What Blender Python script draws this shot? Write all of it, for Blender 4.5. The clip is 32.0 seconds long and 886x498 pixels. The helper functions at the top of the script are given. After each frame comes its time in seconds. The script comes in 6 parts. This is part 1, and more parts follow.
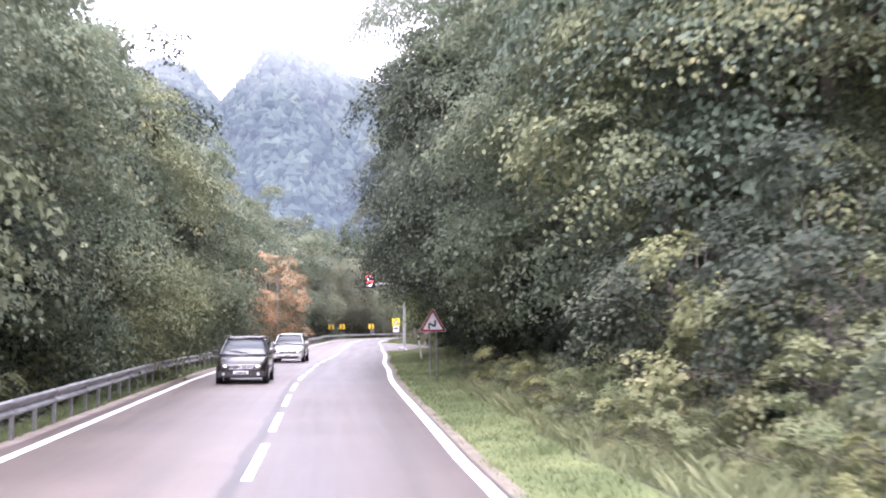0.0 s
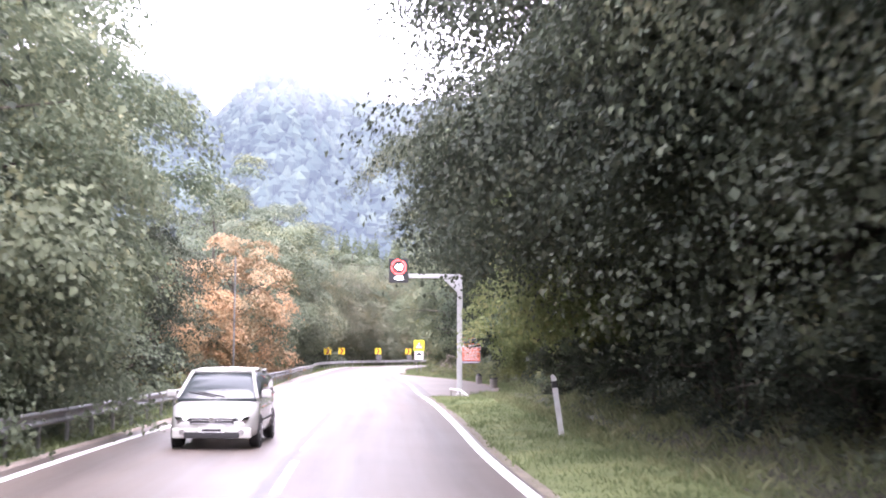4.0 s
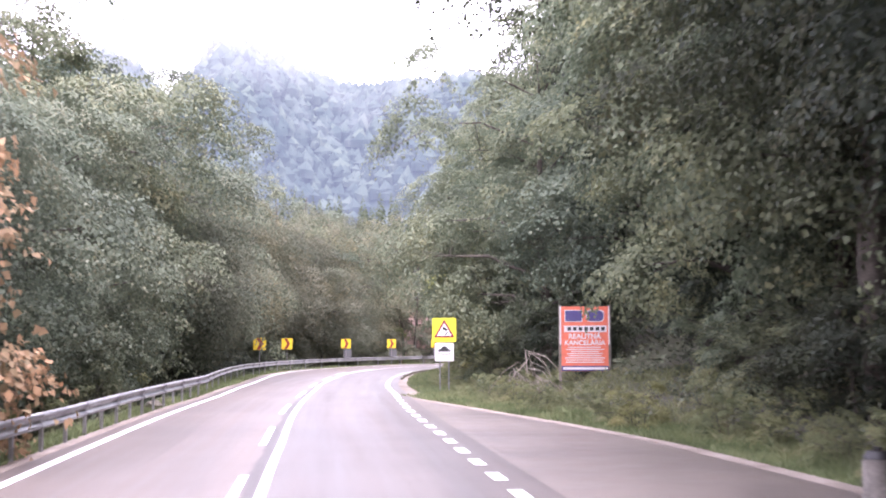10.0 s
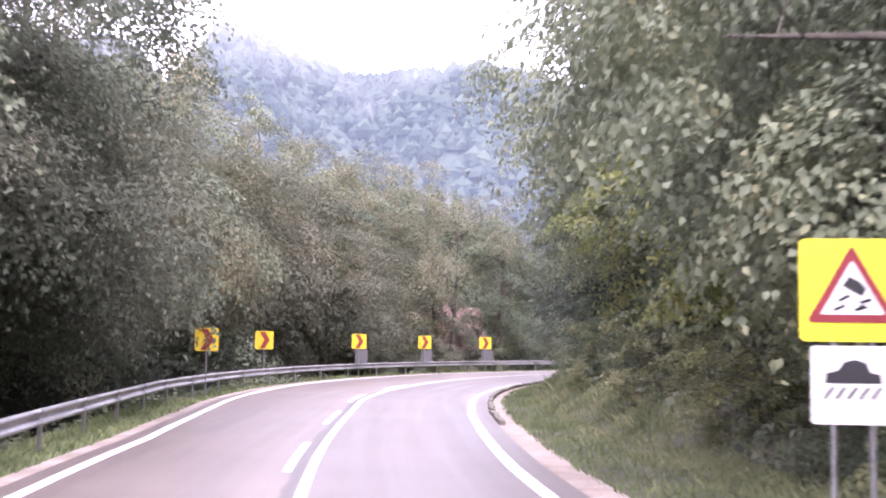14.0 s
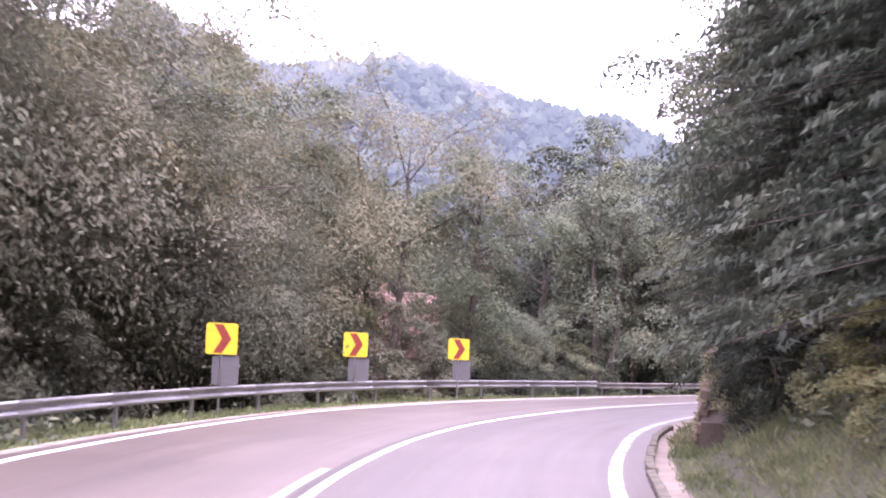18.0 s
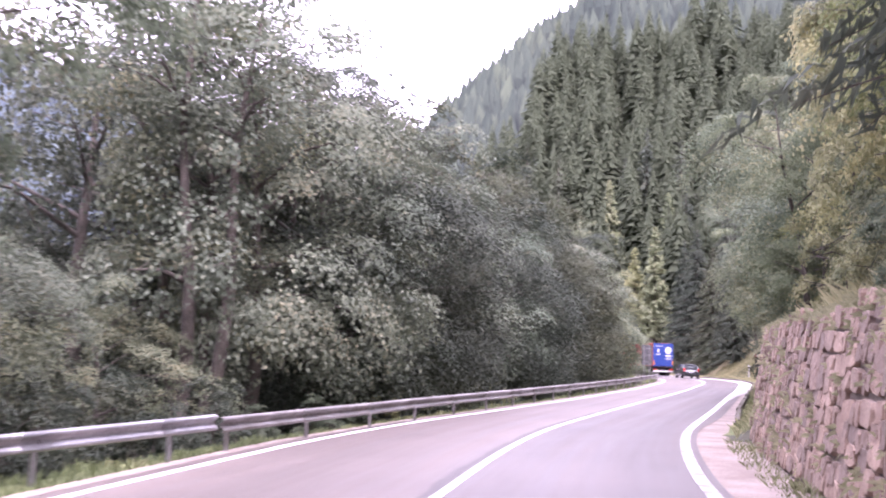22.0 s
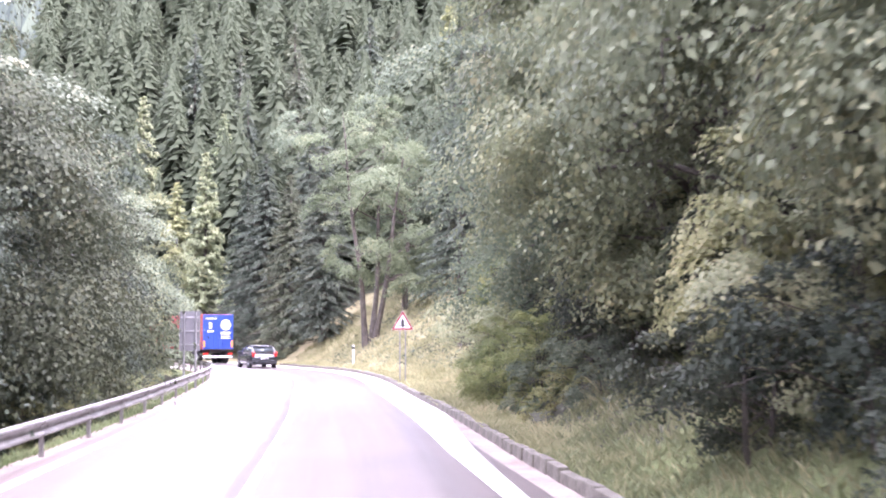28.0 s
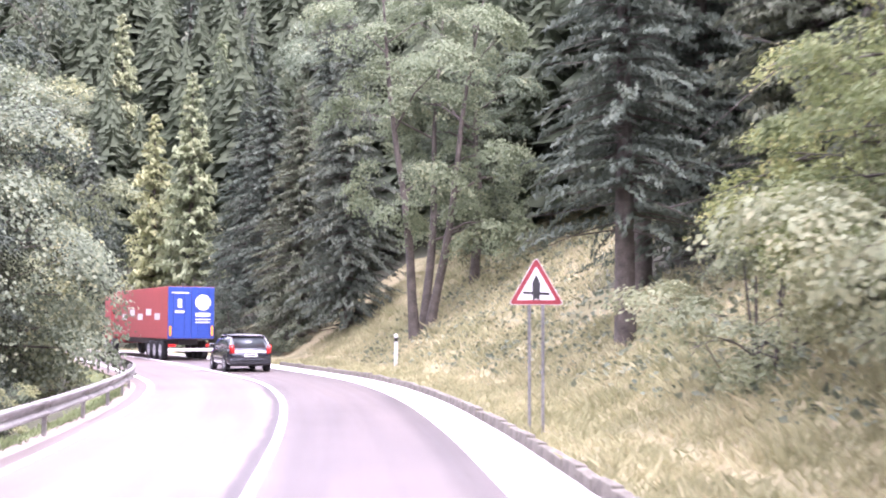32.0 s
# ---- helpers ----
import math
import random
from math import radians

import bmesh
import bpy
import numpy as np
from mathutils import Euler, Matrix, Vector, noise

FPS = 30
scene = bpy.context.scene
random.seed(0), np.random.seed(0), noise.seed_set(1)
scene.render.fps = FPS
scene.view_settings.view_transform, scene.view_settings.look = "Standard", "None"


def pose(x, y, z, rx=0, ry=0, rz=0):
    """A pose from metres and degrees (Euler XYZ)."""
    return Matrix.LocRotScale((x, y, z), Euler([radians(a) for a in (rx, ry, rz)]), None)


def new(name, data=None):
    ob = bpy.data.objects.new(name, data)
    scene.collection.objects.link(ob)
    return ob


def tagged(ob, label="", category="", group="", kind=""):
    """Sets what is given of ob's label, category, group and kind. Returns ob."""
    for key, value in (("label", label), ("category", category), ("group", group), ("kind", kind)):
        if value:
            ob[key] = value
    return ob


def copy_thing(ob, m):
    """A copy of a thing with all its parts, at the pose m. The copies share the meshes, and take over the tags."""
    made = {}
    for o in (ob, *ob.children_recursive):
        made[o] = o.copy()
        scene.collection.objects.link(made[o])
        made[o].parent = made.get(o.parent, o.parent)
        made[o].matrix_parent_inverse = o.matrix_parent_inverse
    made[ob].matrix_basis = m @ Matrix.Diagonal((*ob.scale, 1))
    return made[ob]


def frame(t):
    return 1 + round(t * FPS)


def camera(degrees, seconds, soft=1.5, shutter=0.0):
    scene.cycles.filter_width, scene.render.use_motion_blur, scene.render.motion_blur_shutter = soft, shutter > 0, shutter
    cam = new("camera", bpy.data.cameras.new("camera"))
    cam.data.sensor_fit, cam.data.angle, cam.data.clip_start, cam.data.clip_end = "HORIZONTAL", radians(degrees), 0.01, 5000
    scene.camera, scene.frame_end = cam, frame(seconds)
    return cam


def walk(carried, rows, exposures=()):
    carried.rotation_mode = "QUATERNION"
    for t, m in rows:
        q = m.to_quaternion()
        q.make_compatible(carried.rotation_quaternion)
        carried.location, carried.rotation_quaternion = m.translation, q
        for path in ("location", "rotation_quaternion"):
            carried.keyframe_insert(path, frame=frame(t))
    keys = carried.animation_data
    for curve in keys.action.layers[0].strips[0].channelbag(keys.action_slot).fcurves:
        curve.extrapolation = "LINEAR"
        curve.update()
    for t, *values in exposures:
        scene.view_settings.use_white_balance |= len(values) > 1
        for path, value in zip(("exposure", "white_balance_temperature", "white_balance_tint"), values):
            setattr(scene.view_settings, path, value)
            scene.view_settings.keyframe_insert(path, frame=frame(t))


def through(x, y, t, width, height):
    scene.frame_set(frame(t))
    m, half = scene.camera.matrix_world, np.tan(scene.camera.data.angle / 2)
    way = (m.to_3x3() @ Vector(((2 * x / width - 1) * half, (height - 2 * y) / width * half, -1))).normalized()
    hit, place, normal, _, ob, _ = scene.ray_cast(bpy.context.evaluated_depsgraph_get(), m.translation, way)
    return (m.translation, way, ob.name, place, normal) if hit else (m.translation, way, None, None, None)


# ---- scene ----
cam = camera(41.0, 32.0, 1.9, 0.4)
PATH = [
    (0.0, pose(0.00, -0.00, 2.02, 93.72, 0.36, -5.23)),
    (0.5, pose(0.02, 5.59, 2.01, 93.30, 0.15, -4.73)),
    (1.0, pose(-0.01, 11.17, 1.99, 93.21, 0.01, -4.27)),
    (1.5, pose(-0.10, 16.71, 1.98, 94.01, 0.11, -4.03)),
    (2.0, pose(-0.22, 22.19, 1.98, 94.57, -0.04, -3.94)),
    (2.5, pose(-0.29, 27.59, 1.98, 94.55, -0.07, -4.25)),
    (3.0, pose(-0.28, 32.91, 2.00, 94.50, -0.03, -4.74)),
    (3.5, pose(-0.27, 38.16, 2.00, 94.61, 0.00, -5.19)),
    (4.0, pose(-0.26, 43.34, 2.02, 94.95, -0.29, -5.45)),
    (4.5, pose(-0.21, 48.46, 2.04, 94.85, -0.18, -5.87)),
    (5.0, pose(-0.14, 53.53, 2.00, 94.65, -0.04, -5.99)),
    (5.5, pose(-0.04, 58.56, 2.00, 94.48, -0.01, -6.43)),
    (6.0, pose(0.12, 63.57, 2.00, 94.39, -0.02, -7.31)),
    (6.5, pose(0.34, 68.55, 1.98, 94.45, 0.03, -8.31)),
    (7.0, pose(0.58, 73.51, 1.98, 94.77, 0.33, -8.38)),
    (7.5, pose(0.79, 78.48, 2.00, 94.62, 0.40, -8.23)),
    (8.0, pose(1.02, 83.45, 2.02, 94.28, 0.48, -7.91)),
    (8.5, pose(1.20, 88.39, 2.00, 94.31, 0.13, -7.60)),
    (9.0, pose(1.35, 93.33, 2.00, 94.35, 0.03, -7.39)),
    (9.5, pose(1.51, 98.25, 2.00, 94.58, -0.06, -7.27)),
    (10.0, pose(1.67, 103.13, 2.00, 94.57, 0.19, -7.25)),
    (10.5, pose(1.81, 107.98, 2.00, 94.34, -0.19, -7.10)),
    (11.0, pose(1.93, 112.79, 2.00, 94.47, -0.31, -6.96)),
    (11.5, pose(2.05, 117.55, 1.99, 94.63, -0.42, -6.81)),
    (12.0, pose(2.13, 122.26, 2.00, 94.86, -0.54, -6.68)),
    (12.5, pose(2.20, 126.92, 2.01, 94.87, -0.76, -6.59)),
    (13.0, pose(2.30, 131.52, 2.01, 94.95, -0.64, -6.76)),
    (13.5, pose(2.40, 136.08, 2.01, 94.67, -0.67, -7.01)),
    (14.0, pose(2.58, 140.63, 2.01, 94.53, -0.74, -7.26)),
    (14.5, pose(2.85, 145.14, 1.99, 94.33, -0.66, -7.39)),
    (15.0, pose(3.09, 149.67, 2.00, 94.12, -1.28, -7.50)),
    (15.5, pose(3.34, 154.23, 1.99, 94.18, -1.65, -7.63)),
    (16.0, pose(3.69, 158.83, 2.00, 94.41, -0.46, -9.34)),
    (16.5, pose(4.14, 163.44, 2.00, 94.70, -0.01, -10.67)),
    (17.0, pose(4.67, 168.06, 2.00, 95.02, -0.45, -11.02)),
    (17.5, pose(5.21, 172.67, 1.99, 95.22, -1.93, -10.85)),
    (18.0, pose(5.76, 177.26, 2.00, 94.84, -2.48, -11.84)),
    (18.5, pose(6.41, 181.83, 1.99, 94.80, -2.51, -13.37)),
    (19.0, pose(7.22, 186.37, 2.00, 94.89, -1.96, -15.37)),
    (19.5, pose(8.18, 190.89, 1.99, 94.82, -1.89, -17.77)),
    (20.0, pose(9.37, 195.36, 2.00, 94.82, -1.72, -20.45)),
    (20.5, pose(10.75, 199.77, 2.00, 94.87, -1.56, -23.48)),
    (21.0, pose(12.35, 204.10, 2.01, 95.01, -1.41, -26.62)),
    (21.5, pose(14.25, 208.25, 1.99, 95.09, -1.56, -30.04)),
    (22.0, pose(16.41, 212.17, 2.02, 95.04, -1.42, -33.50)),
    (22.5, pose(18.74, 215.88, 2.03, 94.96, -1.33, -37.05)),
    (23.0, pose(21.23, 219.36, 1.99, 94.71, -1.22, -40.39)),
    (23.5, pose(23.91, 222.69, 1.99, 94.62, -1.07, -43.48)),
    (24.0, pose(26.72, 225.86, 2.00, 94.73, -0.94, -46.23)),
    (24.5, pose(29.61, 228.90, 1.99, 94.74, -0.55, -48.39)),
    (25.0, pose(32.47, 231.90, 2.00, 94.90, -0.45, -49.80)),
    (25.5, pose(35.38, 234.81, 1.99, 95.27, -0.47, -50.96)),
    (26.0, pose(38.37, 237.63, 2.00, 95.08, -0.15, -52.19)),
    (26.5, pose(41.40, 240.37, 2.00, 94.82, 0.02, -53.38)),
    (27.0, pose(44.47, 243.03, 2.00, 94.64, 0.23, -54.35)),
    (27.5, pose(47.55, 245.64, 2.01, 94.49, 0.59, -54.97)),
    (28.0, pose(50.62, 248.22, 2.00, 94.28, 0.16, -54.96)),
    (28.5, pose(53.63, 250.77, 2.01, 94.16, 0.06, -55.06)),
    (29.0, pose(56.61, 253.30, 2.01, 94.00, 0.33, -55.16)),
    (29.5, pose(59.56, 255.80, 2.00, 93.86, 0.35, -55.21)),
    (30.0, pose(62.49, 258.30, 2.00, 93.51, 0.04, -55.21)),
    (30.5, pose(65.45, 260.77, 1.96, 93.41, -0.03, -55.10)),
    (31.0, pose(68.44, 263.31, 1.98, 93.40, 0.04, -54.76)),
    (31.5, pose(71.42, 265.89, 1.99, 93.50, 0.08, -54.26)),
    (32.0, pose(74.39, 268.55, 2.00, 93.59, -0.22, -53.67)),
]
walk(cam, PATH, [(0.0, 1.85, 5850, 28), (2.0, 2.15, 5880, 29), (4.0, 2.3, 5960, 29), (8.0, 1.95, 5980, 31), (12.0, 1.95, 5930, 36), (15.0, 1.97, 5930, 41), (18.0, 1.9, 5960, 48), (22.0, 2.1, 5900, 46), (24.0, 2.5, 5850, 44), (25.5, 2.65, 5800, 42), (28.0, 2.85, 5740, 37), (30.0, 2.8, 5760, 37), (32.0, 2.55, 5820, 37)])

# ---------------- world, sun, exposure ----------------
world = bpy.data.worlds.new("overcast_sky")
scene.world = world
world.use_nodes = True
wn, wl = world.node_tree.nodes, world.node_tree.links
sky = wn.new("ShaderNodeTexSky")
sky.sky_type = "NISHITA"
sky.sun_disc = False
sky.sun_elevation, sky.sun_rotation = radians(58), radians(182)
sky.air_density, sky.dust_density, sky.ozone_density = 1.0, 6.0, 1.0
cloud = wn.new("ShaderNodeMixRGB")
cloud.inputs[0].default_value = 0.82
cloud.inputs[2].default_value = (10.0, 9.8, 9.9, 1)
wl.new(sky.outputs[0], cloud.inputs[1])
wl.new(cloud.outputs[0], wn["Background"].inputs[0])
wn["Background"].inputs[1].default_value = 0.155

sun_data = bpy.data.lights.new("sun", "SUN")
sun_data.energy, sun_data.angle, sun_data.color = 1.7, radians(50), (1.0, 0.96, 0.9)
sun = new("sun", sun_data)
sun.matrix_world = pose(0, 0, 60, 32, 0, -2)

# ---------------- materials ----------------


def material(name, rough=0.8, metal=0.0):
    m = bpy.data.materials.new(name)
    m.use_nodes = True
    b = m.node_tree.nodes["Principled BSDF"]
    b.inputs["Roughness"].default_value = rough
    b.inputs["Metallic"].default_value = metal
    return m, m.node_tree.nodes, m.node_tree.links, b


def ramp(nodes, links, src, stops):
    r = nodes.new("ShaderNodeValToRGB")
    while len(r.color_ramp.elements) < len(stops):
        r.color_ramp.elements.new(0.5)
    for e, (p, c) in zip(r.color_ramp.elements, stops):
        e.position, e.color = p, (*c, 1)
    links.new(src, r.inputs[0])
    return r.outputs[0]


def noise_of(nodes, links, scale, detail=4.0, coord="Object", rough=0.6):
    tc = nodes.new("ShaderNodeTexCoord")
    n = nodes.new("ShaderNodeTexNoise")
    n.inputs["Scale"].default_value, n.inputs["Detail"].default_value, n.inputs["Roughness"].default_value = scale, detail, rough
    links.new(tc.outputs[coord], n.inputs["Vector"])
    return n.outputs[0]


def bump(nodes, links, b, height, strength=0.3, distance=0.02):
    bp = nodes.new("ShaderNodeBump")
    bp.inputs["Strength"].default_value, bp.inputs["Distance"].default_value = strength, distance
    links.new(height, bp.inputs["Height"])
    links.new(bp.outputs[0], b.inputs["Normal"])


def mix(nodes, links, fac, a, b, mode="MIX"):
    m = nodes.new("ShaderNodeMixRGB")
    m.blend_type = mode
    for i, v in ((0, fac), (1, a), (2, b)):
        if isinstance(v, (int, float)):
            m.inputs[i].default_value = v
        elif isinstance(v, tuple):
            m.inputs[i].default_value = (*v, 1)
        else:
            links.new(v, m.inputs[i])
    return m.outputs[0]


def rough_stuff(name, stops, scale, fine, rough=0.85, metal=0.0, strength=0.3, distance=0.02):
    """A surface whose colour wanders at a broad and a fine scale."""
    m, n, l, b = material(name, rough, metal)
    broad, small = noise_of(n, l, scale), noise_of(n, l, fine, 6)
    c = ramp(n, l, broad, stops)
    d = ramp(n, l, small, [(0.3, (0.72, 0.72, 0.72)), (0.7, (1.15, 1.15, 1.15))])
    l.new(mix(n, l, 1.0, c, d, "MULTIPLY"), b.inputs["Base Color"])
    bump(n, l, b, small, strength, distance)
    return m


def plain(name, colour, rough=0.5, metal=0.0, wear=0.12, scale=6.0):
    m, n, l, b = material(name, rough, metal)
    v = noise_of(n, l, scale, 6)
    lo = tuple(c * (1 - wear) for c in colour)
    hi = tuple(min(1, c * (1 + wear * 0.5)) for c in colour)
    l.new(ramp(n, l, v, [(0.3, lo), (0.65, hi)]), b.inputs["Base Color"])
    return m


def leaf_stuff(name, dark, light, warm, rough=0.6, through=0.3, patch=0.5):
    """Leaves: colour varies tree by tree, bough by bough and a little leaf by leaf; some light passes through them."""
    m, n, l, b = material(name, rough)
    geo, info = n.new("ShaderNodeNewGeometry"), n.new("ShaderNodeObjectInfo")
    bough = n.new("ShaderNodeMapRange")
    bough.inputs[1].default_value, bough.inputs[2].default_value = 0.3, 0.7
    l.new(noise_of(n, l, patch, 3), bough.inputs[0])
    fac = mix(n, l, 0.38, bough.outputs[0], geo.outputs["Random Per Island"])
    c = ramp(n, l, fac, [(0.1, dark), (0.62, light), (0.92, warm)])
    t = ramp(n, l, info.outputs["Random"], [(0.0, (0.78, 0.84, 0.82)), (0.5, (1, 1, 1)), (1.0, (1.14, 1.08, 0.9))])
    col = mix(n, l, 1.0, c, t, "MULTIPLY")
    l.new(col, b.inputs["Base Color"])
    b.inputs["Specular IOR Level"].default_value = 0.2
    tr = n.new("ShaderNodeBsdfTranslucent")
    l.new(col, tr.inputs[0])
    ms = n.new("ShaderNodeMixShader")
    ms.inputs[0].default_value = through
    l.new(b.outputs[0], ms.inputs[1])
    l.new(tr.outputs[0], ms.inputs[2])
    l.new(ms.outputs[0], n["Material Output"].inputs[0])
    return m


M_LEAF = leaf_stuff("leaf_green", (0.104, 0.128, 0.089), (0.201, 0.235, 0.155), (0.298, 0.298, 0.175), 0.6, 0.4)
M_LEAF_DARK = leaf_stuff("leaf_dark_green", (0.0846, 0.107, 0.0783), (0.167, 0.197, 0.139), (0.241, 0.241, 0.158), 0.6, 0.3)
# Leaf green darkened so that the wood's deep shade is in the colour
M_LEAF_SHADED = leaf_stuff("leaf_green_shaded", (0.0345, 0.0446, 0.0326), (0.0694, 0.0843, 0.0584), (0.108, 0.111, 0.0719), 0.6, 0.3)
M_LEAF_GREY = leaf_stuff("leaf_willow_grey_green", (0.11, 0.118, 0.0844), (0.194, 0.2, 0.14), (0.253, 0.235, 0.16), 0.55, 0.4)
M_LEAF_RUST = leaf_stuff("leaf_rusty_brown", (0.177, 0.162, 0.101), (0.357, 0.25, 0.158), (0.501, 0.297, 0.174))
M_LEAF_YELLOW = leaf_stuff("leaf_yellow_green", (0.171, 0.192, 0.116), (0.313, 0.334, 0.199), (0.42, 0.403, 0.244), 0.6, 0.4)
M_LEAF_LIME = leaf_stuff("leaf_lime_green", (0.12, 0.15, 0.066), (0.215, 0.25, 0.108), (0.33, 0.32, 0.15), 0.6, 0.4)
M_LEAF_PALE = leaf_stuff("leaf_pale_green", (0.12, 0.15, 0.085), (0.2, 0.235, 0.14), (0.28, 0.3, 0.18), 0.6, 0.4)
M_NEEDLE = leaf_stuff("needles_dark_green", (0.0765, 0.0935, 0.0714), (0.112, 0.133, 0.0969), (0.143, 0.148, 0.102), 0.7, 0.3)
M_HILL = leaf_stuff("needles_far", (0.0844, 0.101, 0.0638), (0.101, 0.119, 0.0739), (0.114, 0.129, 0.079), 0.9, 0.5)
M_LARCH = leaf_stuff("needles_light_green", (0.17, 0.195, 0.114), (0.277, 0.308, 0.175), (0.345, 0.345, 0.203), 0.7, 0.35)
M_GRASS = leaf_stuff("grass_green", (0.102, 0.133, 0.0666), (0.183, 0.225, 0.116), (0.257, 0.264, 0.156), 0.7, 0.3)
M_STRAW = leaf_stuff("grass_dry_straw", (0.22, 0.233, 0.131), (0.357, 0.353, 0.217), (0.492, 0.45, 0.297), 0.75, 0.35)
M_WEED = leaf_stuff("weeds_mixed", (0.145, 0.16, 0.0833), (0.252, 0.271, 0.145), (0.343, 0.317, 0.19), 0.7, 0.35)
M_BARK = rough_stuff("bark", [(0.3, (0.05, 0.042, 0.034)), (0.7, (0.12, 0.105, 0.085))], 3, 24, 0.9, 0, 0.8, 0.04)
M_EARTH = rough_stuff("forest_earth", [(0.35, (0.05, 0.046, 0.032)), (0.6, (0.075, 0.08, 0.045))], 0.25, 3, 0.95, 0, 0.6, 0.1)
M_TURF = rough_stuff("mown_turf", [(0.35, (0.09, 0.115, 0.038)), (0.65, (0.16, 0.185, 0.07))], 0.5, 9, 0.95, 0, 0.6, 0.05)
M_DRY = rough_stuff("dry_grass_bank", [(0.35, (0.17, 0.16, 0.075)), (0.65, (0.31, 0.27, 0.15))], 0.4, 8, 0.95, 0, 0.6, 0.05)
M_STEEL = rough_stuff("galvanised_steel", [(0.35, (0.24, 0.24, 0.245)), (0.65, (0.36, 0.36, 0.365))], 0.8, 14, 0.45, 0.75, 0.08)
M_STEEL_OLD = rough_stuff("weathered_steel", [(0.35, (0.2, 0.19, 0.18)), (0.65, (0.33, 0.32, 0.31))], 0.8, 14, 0.6, 0.6, 0.08)
M_WHITE = plain("white_sheet", (0.62, 0.61, 0.61), 0.5)
M_RED = plain("traffic_red", (0.22, 0.024, 0.03), 0.5)
M_YELLOW = plain("fluorescent_yellow", (0.66, 0.62, 0.02), 0.5)
M_CHEVRON = plain("chevron_yellow", (0.62, 0.45, 0.01), 0.5)
M_BROWN_RED = plain("chevron_red", (0.2, 0.025, 0.012), 0.5)
M_BLACK = plain("black_film", (0.02, 0.02, 0.022), 0.5)
M_SIGN_BACK = plain("grey_sign_back", (0.11, 0.11, 0.115), 0.6, 0.3)
M_CONCRETE = rough_stuff("concrete", [(0.35, (0.3, 0.29, 0.27)), (0.65, (0.46, 0.45, 0.42))], 1.2, 18, 0.9, 0, 0.4, 0.02)


def asphalt(name, lo, hi, along=False):
    m, n, l, b = material(name, 0.72)
    grain, broad, patch = noise_of(n, l, 60, 6), noise_of(n, l, 0.18, 5), noise_of(n, l, 1.3, 4)
    if along:
        # wear runs along the lanes
        uvm, mp = n.new("ShaderNodeUVMap"), n.new("ShaderNodeMapping")
        mp.inputs["Scale"].default_value = (16, 0.05, 1)
        l.new(uvm.outputs[0], mp.inputs[0])
        streak = n.new("ShaderNodeTexNoise")
        streak.inputs["Scale"].default_value, streak.inputs["Detail"].default_value = 1.0, 5
        l.new(mp.outputs[0], streak.inputs["Vector"])
        patch = streak.outputs[0]
    c = ramp(n, l, broad, [(0.35, lo), (0.65, hi)])
    c = mix(n, l, 1.0, c, ramp(n, l, patch, [(0.35, (0.86, 0.86, 0.87)), (0.65, (1.08, 1.07, 1.06))]), "MULTIPLY")
    c = mix(n, l, 1.0, c, ramp(n, l, grain, [(0.3, (0.8, 0.8, 0.8)), (0.75, (1.2, 1.2, 1.2))]), "MULTIPLY")
    l.new(c, b.inputs["Base Color"])
    l.new(ramp(n, l, patch, [(0.3, (0.42, 0.42, 0.42)), (0.7, (0.54, 0.54, 0.54))]), b.inputs["Roughness"])
    bump(n, l, b, grain, 0.18, 0.008)
    return m


M_ROAD = asphalt("asphalt_grey", (0.085, 0.07, 0.062), (0.115, 0.096, 0.085), True)
n_, l_ = M_ROAD.node_tree.nodes, M_ROAD.node_tree.links
uv_, su_ = n_.new("ShaderNodeUVMap"), n_.new("ShaderNodeSeparateXYZ")
l_.new(uv_.outputs[0], su_.inputs[0])
wob_ = n_.new("ShaderNodeMath")
wob_.operation = "MULTIPLY_ADD"
l_.new(noise_of(n_, l_, 0.35, 3), wob_.inputs[0])
wob_.inputs[1].default_value = 0.03
l_.new(su_.outputs[0], wob_.inputs[2])
# Tone across the lanes: oncoming side lighter, wheel tracks and seam darker
paler, even, worn, seam = (1.25, 1.22, 1.2), (0.96, 0.96, 0.96), (0.82, 0.82, 0.83), (0.5, 0.5, 0.51)
lanes = ramp(n_, l_, wob_.outputs[0], [(0.1, paler), (0.225, (1.12, 1.1, 1.09)), (0.3, paler), (0.385, (1.12, 1.1, 1.09)), (0.45, paler), (0.484, paler), (0.49, seam), (0.503, seam),
                                       (0.512, even), (0.6, worn), (0.66, even), (0.75, even), (0.79, worn), (0.86, even)])
b_ = n_["Principled BSDF"]
l_.new(mix(n_, l_, 1.0, b_.inputs["Base Color"].links[0].from_socket, lanes, "MULTIPLY"), b_.inputs["Base Color"])
M_LAYBY = asphalt("asphalt_old_brown", (0.125, 0.105, 0.092), (0.18, 0.152, 0.132))
M_PAINT = rough_stuff("road_paint", [(0.38, (0.62, 0.62, 0.62)), (0.55, (0.84, 0.84, 0.83))], 2.5, 40, 0.7, 0, 0.1)
# Mossy concrete; shade on the kerb's front face is put into its darkness
M_KERB = rough_stuff("mossy_kerb_darkened", [(0.35, (0.1, 0.092, 0.07)), (0.65, (0.2, 0.185, 0.15))], 1.6, 16, 0.95, 0, 0.6, 0.03)
M_VERGE = rough_stuff("earthy_road_edge", [(0.35, (0.13, 0.115, 0.085)), (0.65, (0.22, 0.19, 0.15))], 0.9, 18, 0.95, 0, 0.5, 0.02)
M_PAINT_WORN = rough_stuff("worn_road_paint", [(0.38, (0.24, 0.23, 0.225)), (0.58, (0.5, 0.49, 0.48))], 1.6, 30, 0.75, 0, 0.1)
